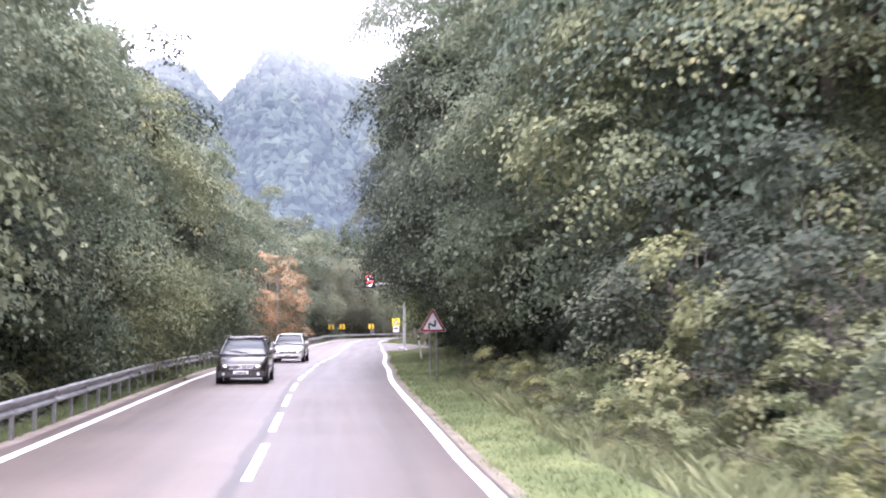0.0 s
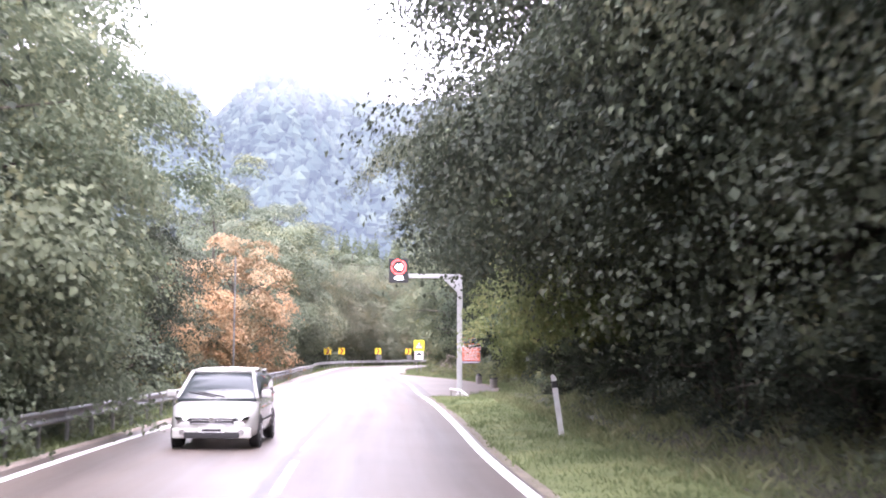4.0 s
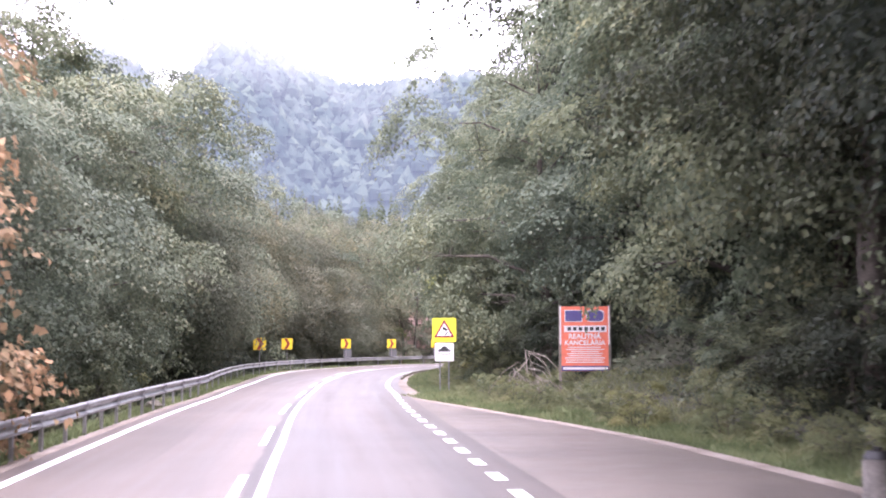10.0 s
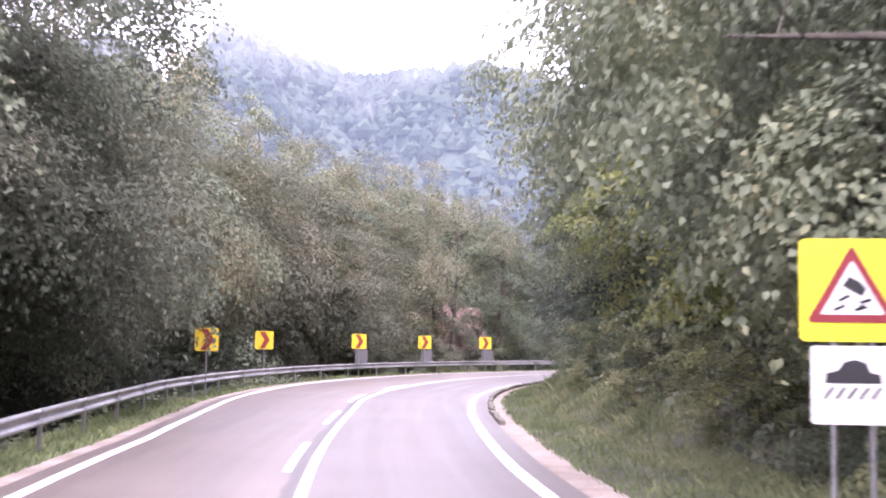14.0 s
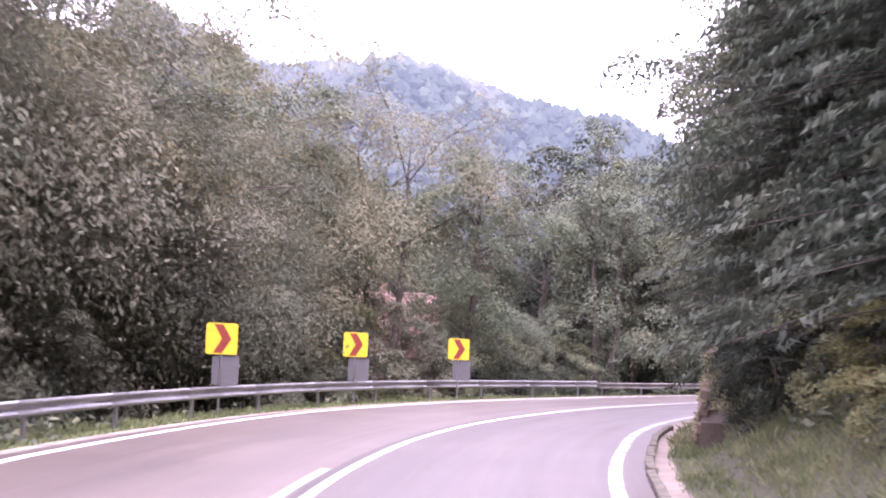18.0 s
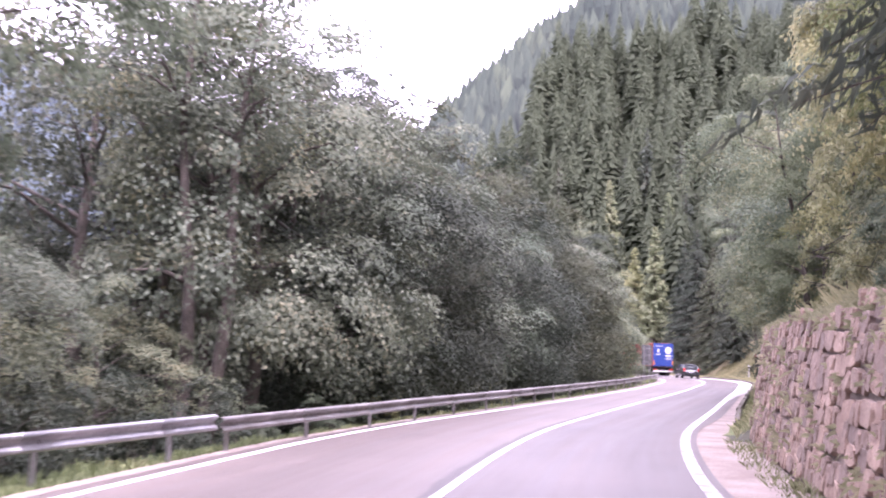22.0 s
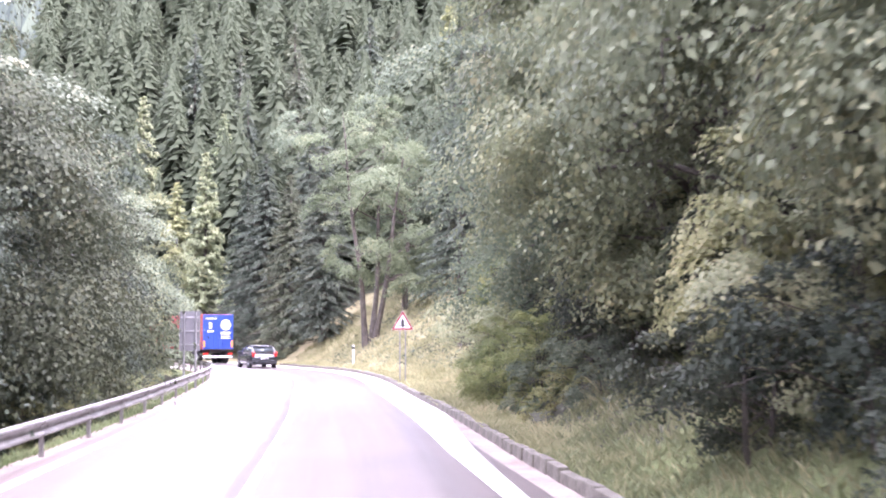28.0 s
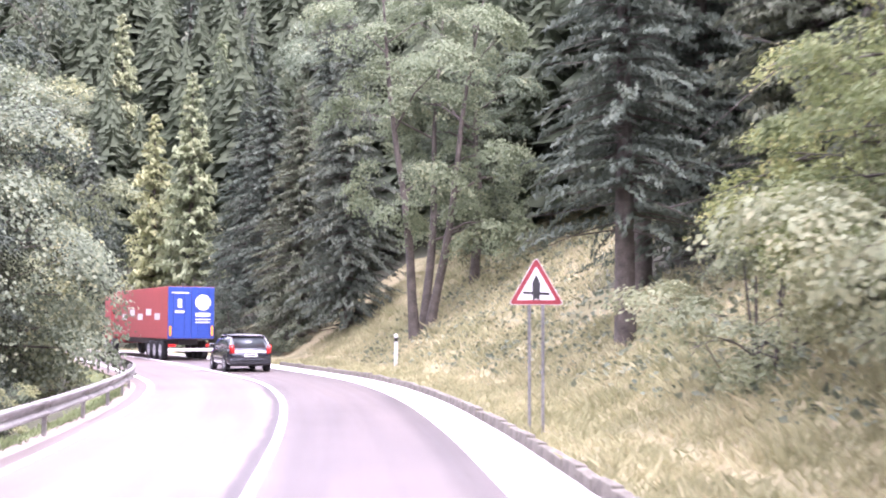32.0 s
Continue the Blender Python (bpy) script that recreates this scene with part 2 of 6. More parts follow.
# Pale gutter, whitened further so that washed-out glare sits in its colour
M_GUTTER = rough_stuff("glare_whitened_gutter", [(0.35, (0.38, 0.36, 0.34)), (0.65, (0.56, 0.54, 0.51))], 0.9, 22, 0.9, 0, 0.3, 0.02)
M_SHOULDER = rough_stuff("dusty_shoulder", [(0.35, (0.22, 0.18, 0.15)), (0.65, (0.34, 0.29, 0.25))], 0.8, 20, 0.95, 0, 0.5, 0.02)

# ---------------- the line of the road ----------------
WAY = [(-0.2, -54), (-0.1, -30), (0, -6), (-0.1, 18), (-0.3, 42), (-0.1, 54), (0.2, 66), (0.8, 78), (1.3, 90), (1.6, 102), (2.0, 114),
       (2.2, 126), (2.5, 138), (3.1, 150), (4.0, 162), (5.4, 174), (7.1, 185.9), (10, 197.3), (14.5, 208.6), (20.7, 218.7), (28.6, 227.8),
       (37, 236.4), (46, 244.3), (55.1, 252), (64.3, 259.8), (73.4, 267.6), (82.6, 275.8), (91.4, 283.6), (98.4, 290.4), (104.4, 297.4),
       (110.0, 306), (115.4, 314.8), (120.2, 323.5), (123.8, 332.5), (125.6, 342), (125.4, 352), (123, 362), (118.5, 372), (112, 381), (104, 389)]


def spline(points, step=0.5):
    p = [Vector((2 * points[0][0] - points[1][0], 2 * points[0][1] - points[1][1]))] + [Vector(q) for q in points]
    p.append(2 * p[-1] - p[-2])
    out = []
    for i in range(1, len(p) - 2):
        n = max(2, int((p[i + 1] - p[i]).length / step))
        for k in range(n):
            u = k / n
            a, b, c, d = p[i - 1:i + 3]
            out.append(0.5 * ((2 * b) + (c - a) * u + (2 * a - 5 * b + 4 * c - d) * u * u + (3 * b - a - 3 * c + d) * u ** 3))
    return np.array(out)


LINE = spline(WAY)
ARC = np.concatenate([[0], np.cumsum(np.linalg.norm(np.diff(LINE, axis=0), axis=1))])
ARC -= ARC[np.argmin(np.abs(LINE[:, 1]) + np.abs(LINE[:, 0]))]
TAN = np.gradient(LINE, axis=0)
TAN /= np.linalg.norm(TAN, axis=1)[:, None]


def table(*rows):
    xs, ys = [r[0] for r in rows], [r[1] for r in rows]
    return lambda s: float(np.interp(s, xs, ys))


left_line = table((-54, -4.9), (0, -4.9), (40, -5.1), (60, -5.4), (100, -4.8), (125, -4.5), (150, -4.2), (165, -4.6), (180, -5.7), (196, -6.5),
                  (211, -6.4), (225, -5.9), (240, -5.6), (255, -4.9), (270, -4.5), (300, -4.3), (330, -4.6), (420, -4.8))
centre_line = table((-54, -1.1), (56, -1.05), (100, -1.0), (128, -0.75), (155, -0.75), (167, -1.0), (182, -1.35), (203, -1.35), (218, -1.05),
                    (240, -1.15), (270, -1.2), (300, -1.0), (420, -1.1))
right_line = table((-54, 2.0), (18, 2.0), (33, 2.25), (56, 2.6), (100, 2.45), (130, 2.7), (150, 2.65), (160, 2.4), (175, 2.25), (190, 2.7),
                   (205, 3.2), (222, 3.15), (235, 2.75), (250, 2.55), (262, 2.5), (285, 2.1), (320, 2.1), (420, 2.3))
rail_line = table((-54, -5.5), (21, -5.6), (44, -6.25), (66, -6.5), (101, -5.8), (128, -5.1), (152, -5.0), (165, -6.1), (177, -7.2), (200, -7.75),
                  (215, -7.75), (227, -7.3), (236, -6.3), (245, -5.4), (260, -4.95), (284, -4.75), (305, -4.75), (325, -5.0), (420, -5.4))


def at(s, o, z=0.0):
    """The place at s metres along the road, o metres to the right of its line, z up."""
    i = min(max(np.searchsorted(ARC, s) - 1, 0), len(ARC) - 2)
    u = (s - ARC[i]) / (ARC[i + 1] - ARC[i])
    p = LINE[i] * (1 - u) + LINE[i + 1] * u
    t = TAN[i] * (1 - u) + TAN[i + 1] * u
    t = t / np.linalg.norm(t)
    return Vector((p[0] + t[1] * o, p[1] - t[0] * o, z))


def heading(s):
    """Degrees by which the road is turned from +y at s."""
    i = min(max(np.searchsorted(ARC, s), 0), len(ARC) - 1)
    return math.degrees(math.atan2(-TAN[i][0], TAN[i][1]))


LAYBY = table((97.5, 2.6), (98.5, 4.2), (102, 6.3), (108, 7.2), (118, 7.3), (126, 7.0), (132, 6.2), (140, 4.7), (147, 3.2), (150, 2.7))
WALL_TOP = table((206, 0.7), (209, 2.0), (216, 2.8), (232, 2.9), (246.4, 2.8), (246.9, 0.3))


wall_foot = lambda s: float(np.interp(s, (206, 215, 228, 240, 247), (4.85, 4.8, 4.62, 4.38, 4.3)))
hem = table((-54, 0.24), (96, 0.24), (99, 0.6), (208, 0.6), (216, 0.34), (250, 0.34), (258, 0.6), (424, 0.6))


def ridge(s, o):
    return noise.noise(Vector((s * 0.06, o * 0.06, 3.1)))


def lie(s, o):
    """The lie of the land: its height at (s, o)."""
    edge_r, edge_l = right_line(s) + hem(s) + 0.12, rail_line(s) - 0.7
    if 97.5 < s < 150:
        edge_r = max(edge_r, LAYBY(s) + 0.1)
    bumps = 0.12 * ridge(s * 6, o * 6)
    if o > edge_r:
        d = o - edge_r
        if 205.5 < s < 246.5:
            foot = 5.45
            top = WALL_TOP(s)
            return -0.05 if o < foot else top - 0.1 + 0.75 * (o - foot) + bumps * min(1, d)
        flat = float(np.interp(s, (0, 60, 97, 110, 150, 165, 190, 203, 247, 262, 285, 315, 345), (3.2, 3.5, 3.5, 1.2, 4.0, 2.2, 1.4, 1.2, 0.9, 0.7, 1.6, 2.4, 3)))
        steep = float(np.interp(s, (0, 90, 150, 190, 252, 285, 320, 350), (0.45, 0.5, 0.5, 0.7, 0.8, 0.6, 0.6, 0.7)))
        rise = 0.05 * min(d, flat) + (steep * (d - flat) if d > flat else 0)
        return rise - 0.04 + bumps * min(1, d * 0.5)
    if o < edge_l:
        d = edge_l - o
        return max(-0.04 - 0.42 * d, -4.5) + (0.5 * (d - 40) if d > 40 else 0) + bumps * min(1, d * 0.5)
    return -0.05


# ---------------- building helpers ----------------


def mesh_of(name, verts, faces, mat, smooth=False):
    me = bpy.data.meshes.new(name)
    me.from_pydata([tuple(v) for v in verts], [], faces)
    me.materials.append(mat)
    if smooth:
        me.polygons.foreach_set("use_smooth", [True] * len(me.polygons))
    me.update()
    return me


def tri_mesh(name, verts, tris, mat):
    """A mesh from arrays of corners and triangles."""
    me = bpy.data.meshes.new(name)
    me.vertices.add(len(verts))
    me.vertices.foreach_set("co", np.asarray(verts, np.float32).ravel())
    me.loops.add(len(tris) * 3)
    me.loops.foreach_set("vertex_index", np.asarray(tris, np.int32).ravel())
    me.polygons.add(len(tris))
    me.polygons.foreach_set("loop_start", np.arange(0, len(tris) * 3, 3, dtype=np.int32))
    me.materials.append(mat)
    me.update(calc_edges=True)
    return me


def part(name, data, mat, parent, label="", m=None):
    """Links a bmesh or a mesh as one object under a thing or a part."""
    if isinstance(data, bmesh.types.BMesh):
        me = bpy.data.meshes.new(name)
        data.to_mesh(me)
        data.free()
        if mat:
            me.materials.append(mat)
        data = me
    ob = new(name, data)
    ob.parent = parent
    if m is not None:
        ob.matrix_local = m
    return tagged(ob, label)


def thing(name, label, category, m=None, group="", kind=""):
    ob = new(name)
    ob.empty_display_size = 0.2
    if m is not None:
        ob.matrix_world = m
    return tagged(ob, label, category, group, kind)


def box(bm, size, centre=(0, 0, 0), bevel=0.0, m=None):
    mm = Matrix.Translation(centre) @ Matrix.Diagonal((*size, 1))
    r = bmesh.ops.create_cube(bm, size=1, matrix=(m or Matrix()) @ mm)
    if bevel:
        es = {e for v in r["verts"] for e in v.link_edges}
        bmesh.ops.bevel(bm, geom=list(es), offset=bevel, segments=2, affect="EDGES", profile=0.6)
    return bm


def rod(bm, a, b, r0, r1=None, n=8, cap=True):
    a, b = Vector(a), Vector(b)
    d = b - a
    m = Matrix.Translation((a + b) / 2) @ d.to_track_quat("Z", "Y").to_matrix().to_4x4()
    bmesh.ops.create_cone(bm, cap_ends=cap, segments=n, radius1=r0, radius2=r0 if r1 is None else r1, depth=d.length, matrix=m)
    return bm


def plate(bm, outline, depth, y=0.0):
    """A sheet in the xz plane from its outline; its face looks to -y and it is depth thick."""
    front = [bm.verts.new((x, y, z)) for x, z in outline]
    back = [bm.verts.new((x, y + depth, z)) for x, z in outline]
    n = len(outline)
    bm.faces.new(front)
    bm.faces.new(back[::-1])
    for i in range(n):
        j = (i + 1) % n
        bm.faces.new((front[i], back[i], back[j], front[j]))
    bmesh.ops.recalc_face_normals(bm, faces=bm.faces[:])
    return bm


def rounded(w, h, r, n=4, cx=0.0, cz=0.0):
    pts = []
    for sx, sz, a0 in ((1, 1, 0), (-1, 1, 90), (-1, -1, 180), (1, -1, 270)):
        for k in range(n + 1):
            a = radians(a0 + 90 * k / n)
            pts.append((cx + sx * (w / 2 - r) + r * math.cos(a), cz + sz * (h / 2 - r) + r * math.sin(a)))
    return pts


def triangle(side, r=0.05, n=4, cz=0.0):
    h = side * math.sqrt(3) / 2
    pts = []
    for cx, cy, a0 in ((0, h * 2 / 3, 90), (-side / 2, -h / 3, 210), (side / 2, -h / 3, 330)):
        ux, uy = cx / math.hypot(cx, cy), cy / math.hypot(cx, cy)
        ox, oy = cx - ux * 2 * r, cy - uy * 2 * r
        for i in range(n + 1):
            a = radians(a0 - 60 + 120 * i / n)
            pts.append((ox + r * math.cos(a), cz + oy + r * math.sin(a)))
    return pts


def ribbon(s0, s1, lo, hi, z, step=1.0):
    """A flat band of the road from s0 to s1 between two offsets."""
    n = max(1, int(round((s1 - s0) / step)))
    vs, fs = [], []
    for k in range(n + 1):
        s = s0 + (s1 - s0) * k / n
        a, b = lo(s) if callable(lo) else lo, hi(s) if callable(hi) else hi
        vs += [at(s, a, z), at(s, b, z)]
        if k:
            i = 2 * k
            fs.append((i - 2, i - 1, i + 1, i))
    return vs, fs


# ---------------- ground, road, markings ----------------
offs = [-110, -75, -60, -50, -44, -36, -28, -22, -18, -15, -13, -11.5, -10, -9, -8, -7.2, -6.4, -5.6, -5, -4, 0, 2.4, 2.9, 3.4, 3.9, 4.4, 4.9, 5.4, 5.52, 6, 6.6, 7.3, 8, 9,
        10.5, 12, 14, 17, 20, 24, 30, 37, 45, 60, 80, 110, 165]
stations = np.arange(-50, 425, 2.0)
cols = len(offs)
gv, gf = [], []
for s in stations:
    wide = float(np.interp(s, (150, 180, 245, 290), (1, 0.42, 0.42, 1)))
    slim = float(np.interp(s, (300, 330, 420), (1, 0.6, 0.5)))
    for o in offs:
        oo = o if abs(o) < 24 else (24 + (o - 24) * wide if o > 0 else -24 + (o + 24) * slim)
        gv.append(at(s, oo, lie(s, oo)))
    # the outer edges run down to the valley plain
    gv[-cols].z = gv[-1].z = -9.2
for i in range(len(stations) - 1):
    for j in range(cols - 1):
        a = i * cols + j
        gf.append((a, a + 1, a + cols + 1, a + cols))
base = len(gv)
gv += [Vector((x, y, -9)) for x, y in ((-3000, -3000), (3000, -3000), (3000, 3000), (-3000, 3000))]
gf.append((base, base + 1, base + 2, base + 3))
ground = new("ground", mesh_of("ground", gv, gf, M_EARTH, True))
ground.data.materials.append(M_TURF)
ground.data.materials.append(M_DRY)
for i, s in enumerate(stations[:-1]):
    for j in range(cols - 1):
        o = (offs[j] + offs[j + 1]) / 2
        d = o - right_line(s)
        if o < -4 and o > rail_line(s) - 1.2 or 0 < d < float(np.interp(s, (0, 40, 60, 98, 100), (2.0, 2.2, 3.2, 3.4, 0.6))) and s < 150 or 100 < s < 152 and 0 < o - LAYBY(s) < 1.7:
            ground.data.polygons[i * (cols - 1) + j].material_index = 1
        elif d > 0 and s > 246 and d < float(np.interp(s, (246, 264, 283, 297, 301, 335, 340, 358, 362), (14, 12, 2.2, 2.2, 8, 9, 18, 18, 4))):
            ground.data.polygons[i * (cols - 1) + j].material_index = 2 if s > 284 else 1
tagged(ground, "grassy, leaf-strewn valley ground sloping up from the road", "ground", kind="structure")

road = thing("road", "two-lane grey asphalt road with worn wheel tracks", "road", kind="structure")
vs, fs = ribbon(-50, 424, lambda s: left_line(s) - 0.45, lambda s: right_line(s) + hem(s) - 0.06, 0.0)
me = mesh_of("asphalt", vs, fs, M_ROAD)
uv = me.uv_layers.new(name="lanes")
n = len(vs) // 2
for lp in me.loops:
    k = lp.vertex_index
    s = -50 + 474 * (k // 2) / (n - 1)
    o = left_line(s) - 0.45 if k % 2 == 0 else right_line(s) + hem(s) - 0.06
    uv.data[lp.index].uv = ((o - centre_line(s)) / 10 + 0.5, s)
part("asphalt", me, None, road)
vs, fs = ribbon(97.5, 150, lambda s: right_line(s) + hem(s) - 0.07, lambda s: max(LAYBY(s), right_line(s) + hem(s) - 0.05), 0.004)
part("layby", mesh_of("layby", vs, fs, M_LAYBY), None, road, "brownish old asphalt layby")


def line_part(s0, s1, off, width, label="", step=1.0, mat=M_PAINT):
    vs, fs = ribbon(s0, s1, lambda s: off(s) - width / 2, lambda s: off(s) + width / 2, 0.006, step)
    part("road_line", mesh_of("road_line", vs, fs, mat), None, road, label)


line_part(-50, 424, left_line, 0.2, "white edge line")
line_part(-50, 97, right_line, 0.2, "white edge line")
line_part(148, 168, right_line, 0.22, "white edge line")
line_part(168, 250, right_line, 0.24, "worn white edge line", mat=M_PAINT_WORN)
line_part(250, 424, right_line, 0.22, "white edge line")
line_part(114, 424, centre_line, 0.16, "white solid centre line")
for s in np.arange(15.9 - 7.42 * 8, 112, 7.42):
    line_part(s, s + 5.0, centre_line, 0.15, step=1.25)
for s in np.arange(116.4, 192, 10.7):
    line_part(s, s + 5.3, lambda q: centre_line(q) - 0.36, 0.15, step=1.3)
for s in np.arange(98.5, 148, 2.2):
    line_part(s, s + 1.1, right_line, 0.22, step=1.1)
vs, fs = ribbon(-50, 424, lambda s: left_line(s) - 0.8, lambda s: left_line(s) - 0.42, -0.012)
part("shoulder", mesh_of("shoulder", vs, fs, M_SHOULDER), None, road, "dusty gravel shoulder")
vs, fs = ribbon(-50, 97.5, lambda s: right_line(s) + 0.16, lambda s: right_line(s) + 0.4, -0.012)
part("shoulder", mesh_of("shoulder", vs, fs, M_VERGE), None, road, "dusty gravel shoulder")
vs, fs = ribbon(148, 424, lambda s: right_line(s) + 0.2, lambda s: wall_foot(s) - 0.02 if 208 < s < 246 else right_line(s) + 1.1, -0.012)
part("shoulder", mesh_of("shoulder", vs, fs, M_SHOULDER), None, road, "dusty gravel shoulder")
vs, fs = ribbon(270, 424, lambda s: right_line(s) + 0.1, lambda s: right_line(s) + 0.12 + 0.86 * min(1.0, (s - 270) / 26) ** 2 + 0.05 * noise.noise(Vector((s, 0, 0))), 0.004)
part("gutter", mesh_of("gutter", vs, fs, M_GUTTER), None, road, "pale dusty concrete gutter, whitened further for glare")
vs, fs = ribbon(99, 150, lambda s: max(LAYBY(s) - 0.25, right_line(s) + 0.5), lambda s: LAYBY(s) + 0.14 + 0.08 * noise.noise(Vector((s * 0.9, 3, 0))), 0.009)
part("shoulder", mesh_of("shoulder", vs, fs, M_SHOULDER), None, road, "dusty gravel edge of the layby")

# ---------------- far mountains ----------------


# Distant forest; air haze and mist are painted in as emission, whiter with height
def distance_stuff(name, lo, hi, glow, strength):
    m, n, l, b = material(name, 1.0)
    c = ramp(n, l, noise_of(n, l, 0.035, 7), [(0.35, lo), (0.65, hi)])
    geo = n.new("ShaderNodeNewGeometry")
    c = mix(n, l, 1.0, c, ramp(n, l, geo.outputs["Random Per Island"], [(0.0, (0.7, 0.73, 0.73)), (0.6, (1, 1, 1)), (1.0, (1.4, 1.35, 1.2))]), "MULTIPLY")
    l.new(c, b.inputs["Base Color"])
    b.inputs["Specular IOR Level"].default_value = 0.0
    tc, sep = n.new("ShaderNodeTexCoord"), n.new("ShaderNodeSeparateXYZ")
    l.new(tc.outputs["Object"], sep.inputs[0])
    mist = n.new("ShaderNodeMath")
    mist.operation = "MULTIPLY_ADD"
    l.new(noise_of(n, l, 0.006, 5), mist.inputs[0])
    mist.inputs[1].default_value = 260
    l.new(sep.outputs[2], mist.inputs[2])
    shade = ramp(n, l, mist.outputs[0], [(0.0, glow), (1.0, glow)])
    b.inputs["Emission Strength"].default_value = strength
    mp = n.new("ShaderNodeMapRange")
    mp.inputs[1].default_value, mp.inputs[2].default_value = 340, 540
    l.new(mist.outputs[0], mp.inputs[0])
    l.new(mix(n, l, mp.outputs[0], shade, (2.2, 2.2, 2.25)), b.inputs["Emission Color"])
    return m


M_NEAR_SLOPE = distance_stuff("spruce_slope_haze_glow", (0.032, 0.044, 0.032), (0.06, 0.076, 0.052), (0.17, 0.185, 0.2), 0.14)
M_FAR = distance_stuff("far_forest_slope_haze_glow", (0.024, 0.036, 0.03), (0.05, 0.064, 0.05), (0.4, 0.47, 0.6), 0.17)


def forested(name, spot, n, seed, label, mat, tops):
    """A mountain face over the unit square; it carries thousands of small tree tops."""
    rng = np.random.default_rng(seed)
    nx, ny = 110, 30
    vs = [spot(i / nx, j / ny) for j in range(ny + 1) for i in range(nx + 1)]
    fs = [(j * (nx + 1) + i, j * (nx + 1) + i + 1, (j + 1) * (nx + 1) + i + 1, (j + 1) * (nx + 1) + i) for j in range(ny) for i in range(nx)]
    ring = np.arange(6) * math.tau / 6
    for k in range(n):
        p = np.array(spot(rng.uniform(0.01, 0.99), rng.uniform(0.03, 1.0)))
        r, h = rng.uniform(tops[0], tops[1]), rng.uniform(tops[2], tops[3])
        w = ring + rng.uniform(0, 6)
        low = np.stack([r * 0.8 * np.cos(w), r * 0.8 * np.sin(w), 0 * w], 1) * rng.uniform(0.8, 1.2, (6, 1))
        mid = np.stack([r * np.cos(w), r * np.sin(w), h * 0.45 + 0 * w], 1) * rng.uniform(0.75, 1.2, (6, 1))
        tip = np.array([(rng.normal(0, r * 0.15), rng.normal(0, r * 0.15), h)])
        b0 = len(vs)
        vs += [Vector(x) for x in np.concatenate([low, mid, tip]) + p]
        for a in range(6):
            c = (a + 1) % 6
            fs += [(b0 + a, b0 + c, b0 + 6 + c, b0 + 6 + a), (b0 + 6 + a, b0 + 6 + c, b0 + 12)]
    ob = new(name, mesh_of(name, vs, fs, mat))
    return tagged(ob, label, "mountain", kind="structure")


def mountain(name, centre, length, depth, height, turn, seed, label, mat=None, tops=(3.5, 8, 7, 17)):
    """A straight forested ridge."""
    co, si = math.cos(radians(turn)), math.sin(radians(turn))

    def spot(u, v):
        prof = max(0.0, 1 - abs(2 * u - 1) ** 3.2)
        wave = 0.8 + 0.2 * noise.noise(Vector((u * 4 + seed, seed * 1.7, 0))) + 0.07 * noise.noise(Vector((u * 13, v * 3, seed)))
        x, y = (u - 0.5) * length, v * depth
        return Vector((centre[0] + x * co - y * si, centre[1] + x * si + y * co, height * prof * wave * math.sin(min(1.0, v * 1.02) * math.pi / 2) - 8))

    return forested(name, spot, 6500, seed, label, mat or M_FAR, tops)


# northern crest fitted to the camera's view by the layby: bearing, rise in degrees
CREST = table((-34, 8), (-20, 9.5), (-14, 11), (-11, 12.2), (-8.7, 13.2), (-7.2, 12.4), (-5.9, 10.7), (-4.7, 11.8), (-3.4, 13.1), (-0.9, 12.7), (2.4, 12.1), (6.2, 11.6),
              (9, 11.4), (12.3, 11.3), (16, 10.4), (19.6, 9.0), (26, 7), (36, 5.5))


def northern(u, v):
    az = -32 + 66 * u
    far = 820 + 380 * v + 40 * math.sin(az * 0.55)
    spur = noise.noise(Vector((az * 0.16, v * 0.8, 2.0))) * 0.22 + noise.noise(Vector((az * 0.5, v * 2.2, 5.0))) * 0.1
    rise = math.sin(min(1.0, v * (1 + spur * (1 - v) * 2)) * math.pi / 2)
    z = -8 + (10 + 1200 * math.tan(radians(CREST(az)))) * max(0.0, rise) + 6 * noise.noise(Vector((az * 1.3, v * 6, 9.0)))
    return Vector((1 + far * math.sin(radians(az)), 93 + far * math.cos(radians(az)), z))


forested("backdrop_mountain_north", northern, 9500, 3, "blue-green forested mountains, haze and cloud between summits painted as glow", M_FAR, (4, 8.5, 8, 17))
mountain("backdrop_mountain_bend", (300, 420, 0), 430, 220, 240, -47, 14, "steep spruce mountainside behind the bend, light mist painted as glow", M_NEAR_SLOPE, (1.8, 3.4, 10, 19))
mountain("backdrop_mountain_east", (640, 760, 0), 1000, 300, 330, -55, 5, "dark forested mountain slope, mist on its crest painted as glow")

# ---------------- trees ----------------


def tube(verts, tris, pts, radii, n=6):
    """Adds a bent, tapering limb to lists of corners and triangles."""
    pts = [np.asarray(p, float) for p in pts]
    base = len(verts)
    for i, p in enumerate(pts):
        d = pts[min(i + 1, len(pts) - 1)] - pts[max(i - 1, 0)]
        d = d / (np.linalg.norm(d) + 1e-9)
        a = np.cross(d, (0.3, 0.9, 0.1))
        a /= np.linalg.norm(a) + 1e-9
        b = np.cross(d, a)
        for k in range(n):
            w = math.tau * k / n
            verts.append(p + radii[i] * (a * math.cos(w) + b * math.sin(w)))
        if i:
            for k in range(n):
                q, r = base + (i - 1) * n + k, base + (i - 1) * n + (k + 1) % n
                tris += [(q, r, r + n), (q, r + n, q + n)]


